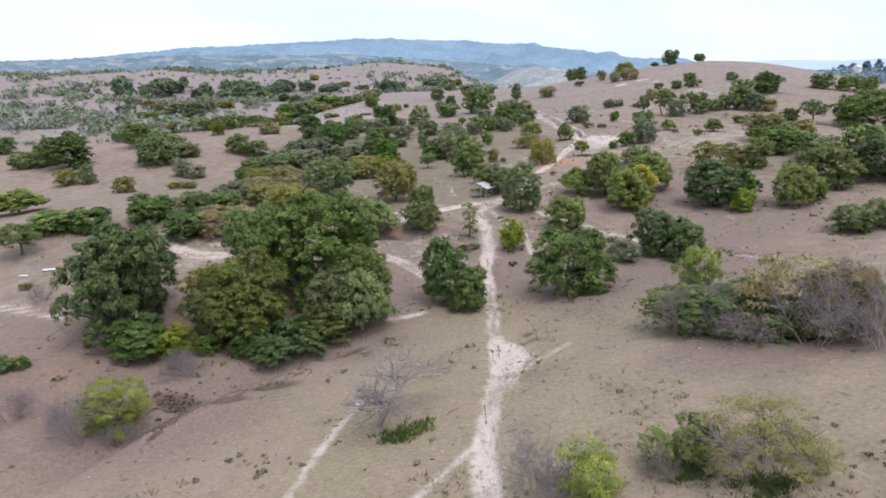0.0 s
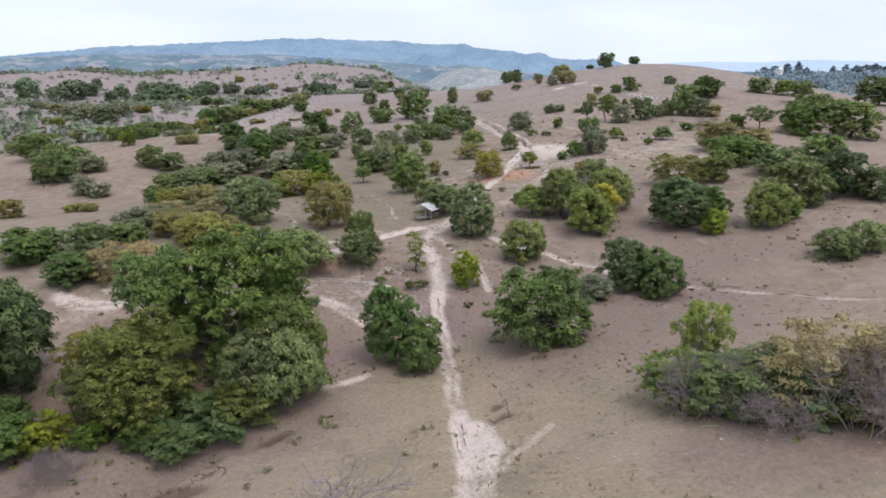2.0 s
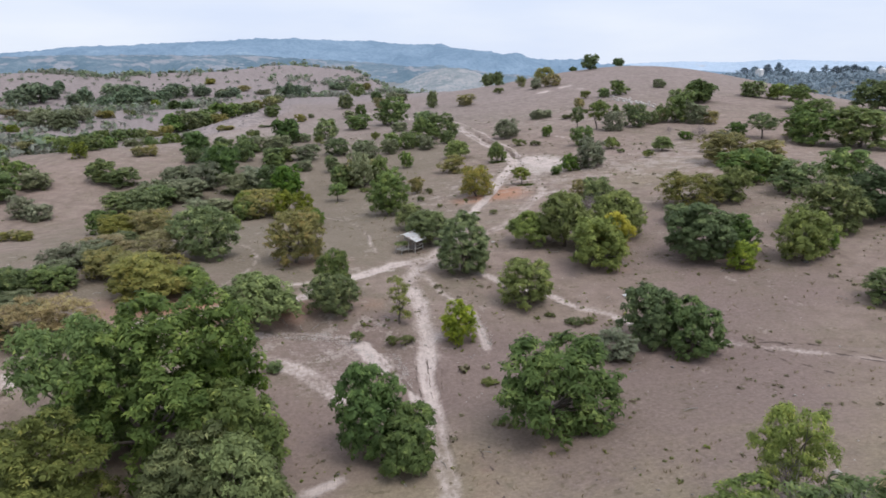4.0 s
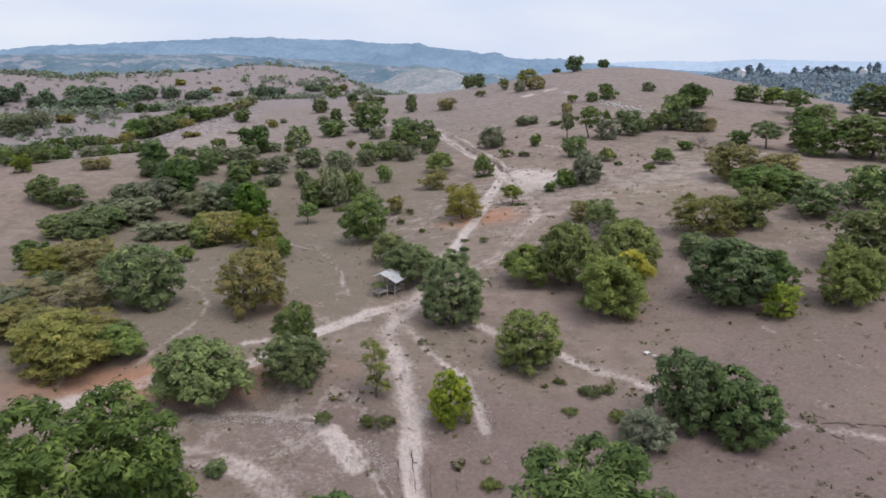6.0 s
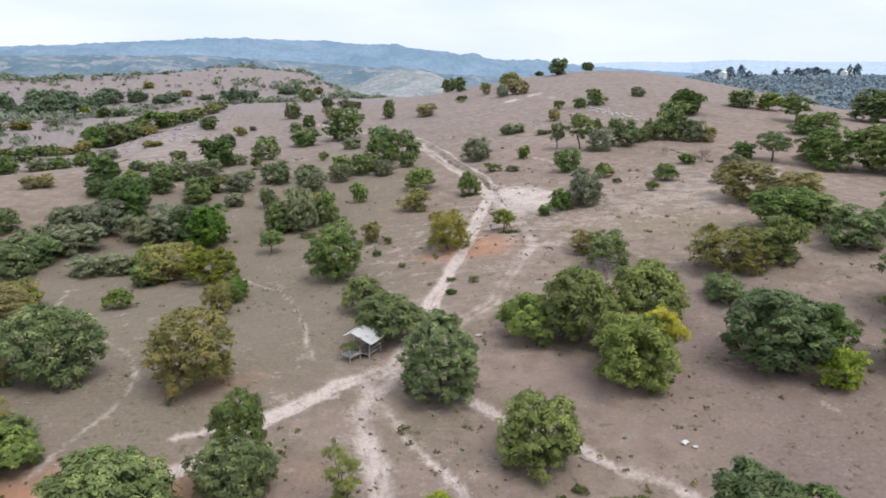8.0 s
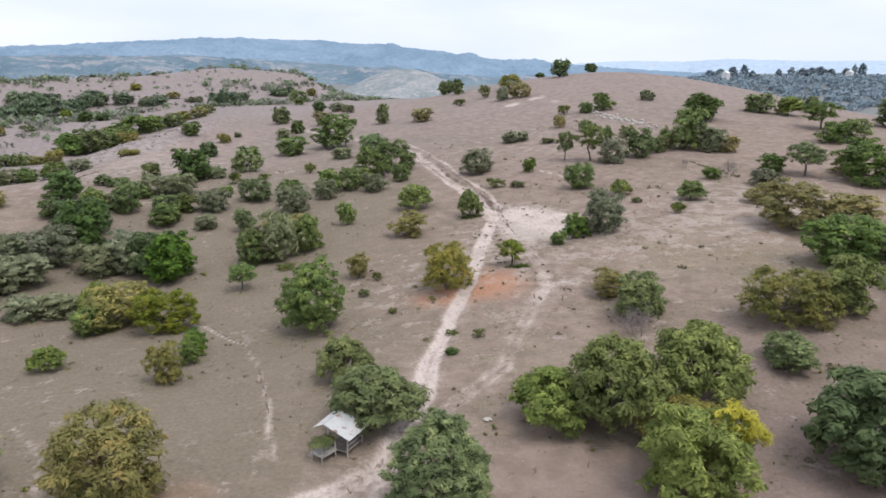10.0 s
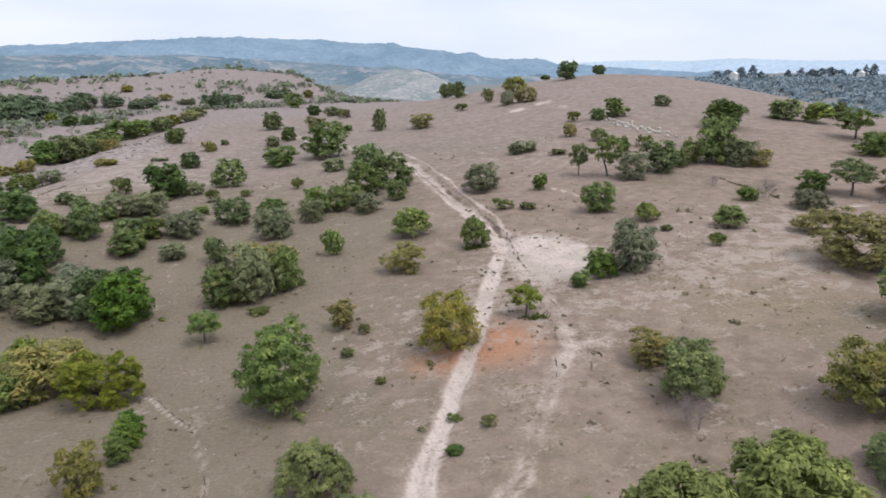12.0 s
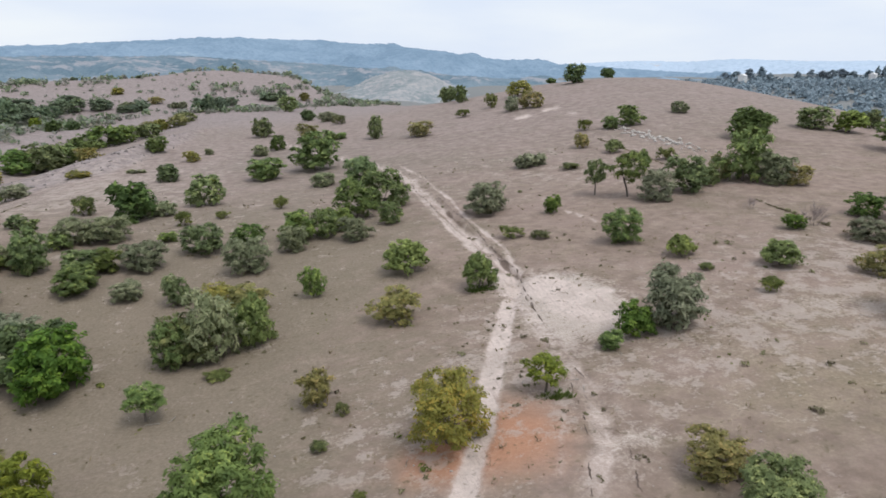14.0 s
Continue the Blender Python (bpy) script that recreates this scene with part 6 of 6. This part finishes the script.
crack(0.3, (45.6, 193.0), (44.4, 188.8))
crack(0.3, (44.0, 186.6), (43.0, 182.2))
crack(0.3, (41.3, 179.1), (40.0, 174.7))
crack(0.35, (45.8, 180.0), (43.8, 174.8), (43.6, 172.5))
crack(0.4, (47.3, 196.2), (47.5, 192.9))
crack(0.45, (48.3, 310.9), (48.3, 282.9), (48.6, 262.3), (50.1, 246.5), (51.3, 235.2))
crack(0.4, (51.4, 292.7), (51.7, 265.6), (51.3, 246.6), (51.5, 230.9), (48.8, 214.3))
crack(0.4, (49.8, 224.7), (48.8, 217.7), (48.4, 208.9))
crack(0.60, (48.0, 106.0), (52.6, 104.6), (53.8, 102.8))
crack(0.55, (47.8, 101.6), (49.8, 96.4), (50.6, 94.8))
crack(0.60, (53.7, 100.6), (55.2, 97.7), (58.5, 94.6))
crack(0.50, (55.2, 100.8), (57.1, 97.3))
crack(0.3, (4.4, 167.7), (5.3, 160.7), (5.9, 155.5))
crack(0.25, (-7.2, 192.3), (-3.0, 187.7), (1.1, 180.1))
crack(1.5, (-27.0, 62.6), (-26.1, 66.0), (-24.5, 69.2), (-20.5, 71.1), (-17.4, 73.7), (-13.9, 75.6))
crack(0.35, (-14.9, 76.9), (-13.1, 75.8), (-13.3, 74.8))
crack(0.25, (8.7, 111.2), (8.4, 107.3), (8.3, 103.9))
crack(0.22, (10.1, 112.0), (9.8, 107.1), (9.6, 103.6))
crack(0.22, (11.4, 109.5), (10.9, 104.2))
crack(0.2, (13.4, 106.8), (13.0, 103.8))
crack(0.25, (7.8, 77.9), (7.4, 72.1))
crack(0.25, (8.5, 77.9), (8.2, 72.5))
crack(0.4, (12.5, 93.0), (12.8, 85.8), (13.2, 81.6), (12.9, 76.9))
crack(0.3, (5.3, 59.6), (5.2, 56.0))
crack(0.5, (10.9, 77.9), (12.8, 77.3))
crack(0.3, (1.8, 58.8), (3.1, 59.8))
crack(0.50, (48.9, 107.9), (49.7, 106.2), (50.7, 104.3))
crack(0.50, (47.1, 105.6), (48.1, 103.0))
crack(0.3, (87.8, 232.6), (86.4, 221.3))


def ribbons(name, label, mat, items, rng, seed):
    """Short jagged slits of soil that follow a line over the ground, with breaks between them."""
    vs, fs, base = [], [], 0
    for width, line in items:
        pts = []
        for (ax, ay), (bx, by) in zip(line, line[1:]):
            n = max(2, int(math.hypot(bx - ax, by - ay) / 0.22))
            pts += [(ax + (bx - ax) * k / n, ay + (by - ay) * k / n) for k in range(n)]
        pts = np.array(pts + [line[-1]], float)
        for _ in range(6):
            pts[1:-1] = (pts[:-2] + 2 * pts[1:-1] + pts[2:]) / 4
        at = 0
        while at < len(pts) - 4:
            run = int(rng.uniform(5, 15))
            p = pts[at:at + run].copy()
            at += run + int(rng.uniform(1, 7))
            if len(p) < 4:
                continue
            along = np.gradient(p, axis=0)
            along /= np.linalg.norm(along, axis=1)[:, None] + 1e-9
            side = np.stack([-along[:, 1], along[:, 0]], 1)
            p = p + side * (rng.normal(0, 0.1) + rng.normal(0, 0.035, len(p)))[:, None]
            w = width * rng.uniform(0.3, 0.75) * np.sin(np.linspace(0.08, math.pi - 0.08, len(p))) ** 0.6 * rng.uniform(0.55, 1.2, len(p))
            for s in (-0.5, 0.0, 0.5):
                q = p + side * (w * s)[:, None]
                z = worn(q[:, 0], q[:, 1])[0] + 0.04 + (0.02 if s == 0 else 0.0)
                vs.append(np.column_stack([q, z]))
            n = len(p)
            k = np.arange(n - 1)
            for r in (0, 1):
                o = base + r * n
                fs.append(np.stack([o + k, o + n + k, o + n + k + 1, o + k + 1], 1))
            base += 3 * n
    me = mesh_from(name, np.concatenate(vs), np.concatenate(fs))
    me.materials.append(mat)
    return tagged(new(name, me), label, "soil", kind="stuff")


ribbons("erosion_cracks", "dark broken erosion cracks and ruts in soil", CRACK, CRACKS, rng, 101)
rubble = []
for line in (((-10.3, 118.0), (-5.8, 118.1), (-1.8, 117.7), (1.0, 116.5), (3.2, 113.7), (4.9, 109.9)), ((5.9, 115.7), (7.1, 112.1), (7.4, 107.0)), ((-7.1, 120.3), (-3.1, 120.2), (2.0, 119.3)), ((16.6, 125), (17.7, 121), (18.2, 114))):
    for (ax, ay), (bx, by) in zip(line, line[1:]):
        for t in rng.random(int(22 * math.hypot(bx - ax, by - ay))):
            rubble.append((ax + (bx - ax) * t + rng.normal(0, 0.3), ay + (by - ay) * t + rng.normal(0, 0.3), rng.uniform(0.04, 0.12)))
stones("bank_rubble", "pale limestone rubble along eroded banks", STONE, rubble, rng)


# ---- far houses and litter ----
def far_house(x, y, turn):
    house = new("house")
    house.matrix_basis = pose(x, y, ground(x, y) + 4.0, 0, 0, turn)
    bm = bmesh.new()
    box(bm, (-4, -3, -6), (4, 3, 2.8))
    part_bm("wall", bm, SACK, house, "whitewashed wall")
    bm = bmesh.new()
    for p in ((-4.5, -3.6, 2.7), (4.5, -3.6, 2.7), (4.5, 3.6, 2.7), (-4.5, 3.6, 2.7), (-4.5, 0, 4.6), (4.5, 0, 4.6)):
        bm.verts.new(p)
    bm.verts.ensure_lookup_table()
    for f in ((0, 1, 5, 4), (2, 3, 4, 5), (0, 4, 3), (1, 2, 5), (0, 3, 2, 1)):
        bm.faces.new([bm.verts[k] for k in f])
    part_bm("roof", bm, RUST, house)
    return tagged(house, "small white house among far hazy trees", "house", "far houses")


def slab(name, label, category, mat, x, y, size, turn):
    """A crumpled sack or sheet lying on the ground."""
    bm = bmesh.new()
    bmesh.ops.create_grid(bm, x_segments=7, y_segments=5, size=0.5)
    for v in bm.verts:
        n = float(vnoise(v.co.x * 4 + x, v.co.y * 4 + y, 1.0, 131))
        v.co = Vector((v.co.x * size[0] * (1 + 0.12 * n), v.co.y * size[1] * (1 - 0.15 * n), size[2] * (0.55 + 0.45 * n) * (1 - 1.6 * max(abs(v.co.x), abs(v.co.y)) ** 2)))
    bmesh.ops.solidify(bm, geom=bm.faces[:], thickness=0.03)
    me = bpy.data.meshes.new(name)
    bm.to_mesh(me)
    bm.free()
    me.materials.append(mat)
    ob = new(name, me)
    ob.matrix_basis = pose(x, y, ground(x, y) + 0.05, 0, 0, turn)
    return tagged(ob, label, category)


slab("plastic_sack", "crumpled white plastic sack on bare soil", "sack", SACK, 39.2, 124.0, (0.75, 0.5, 0.35), 30)
slab("plastic_sack", "small crumpled white sack on bare soil", "sack", SACK, 39.8, 123.2, (0.45, 0.35, 0.25), -20)
slab("pale_sheet", "flat white sheet lying on dry grass", "sheet", SACK, -56.5, 103.8, (1.8, 0.9, 0.1), 15)
slab("pale_sheet", "flat white sheet lying on dry grass", "sheet", SACK, -59.6, 102.5, (1.3, 0.6, 0.1), 10)
slab("white_stone", "single white stone beside the track", "stone", STONE, 26.2, 149.1, (0.8, 0.6, 0.3), 0)
far_house(469, 783, 35)
far_house(598, 756, 35)
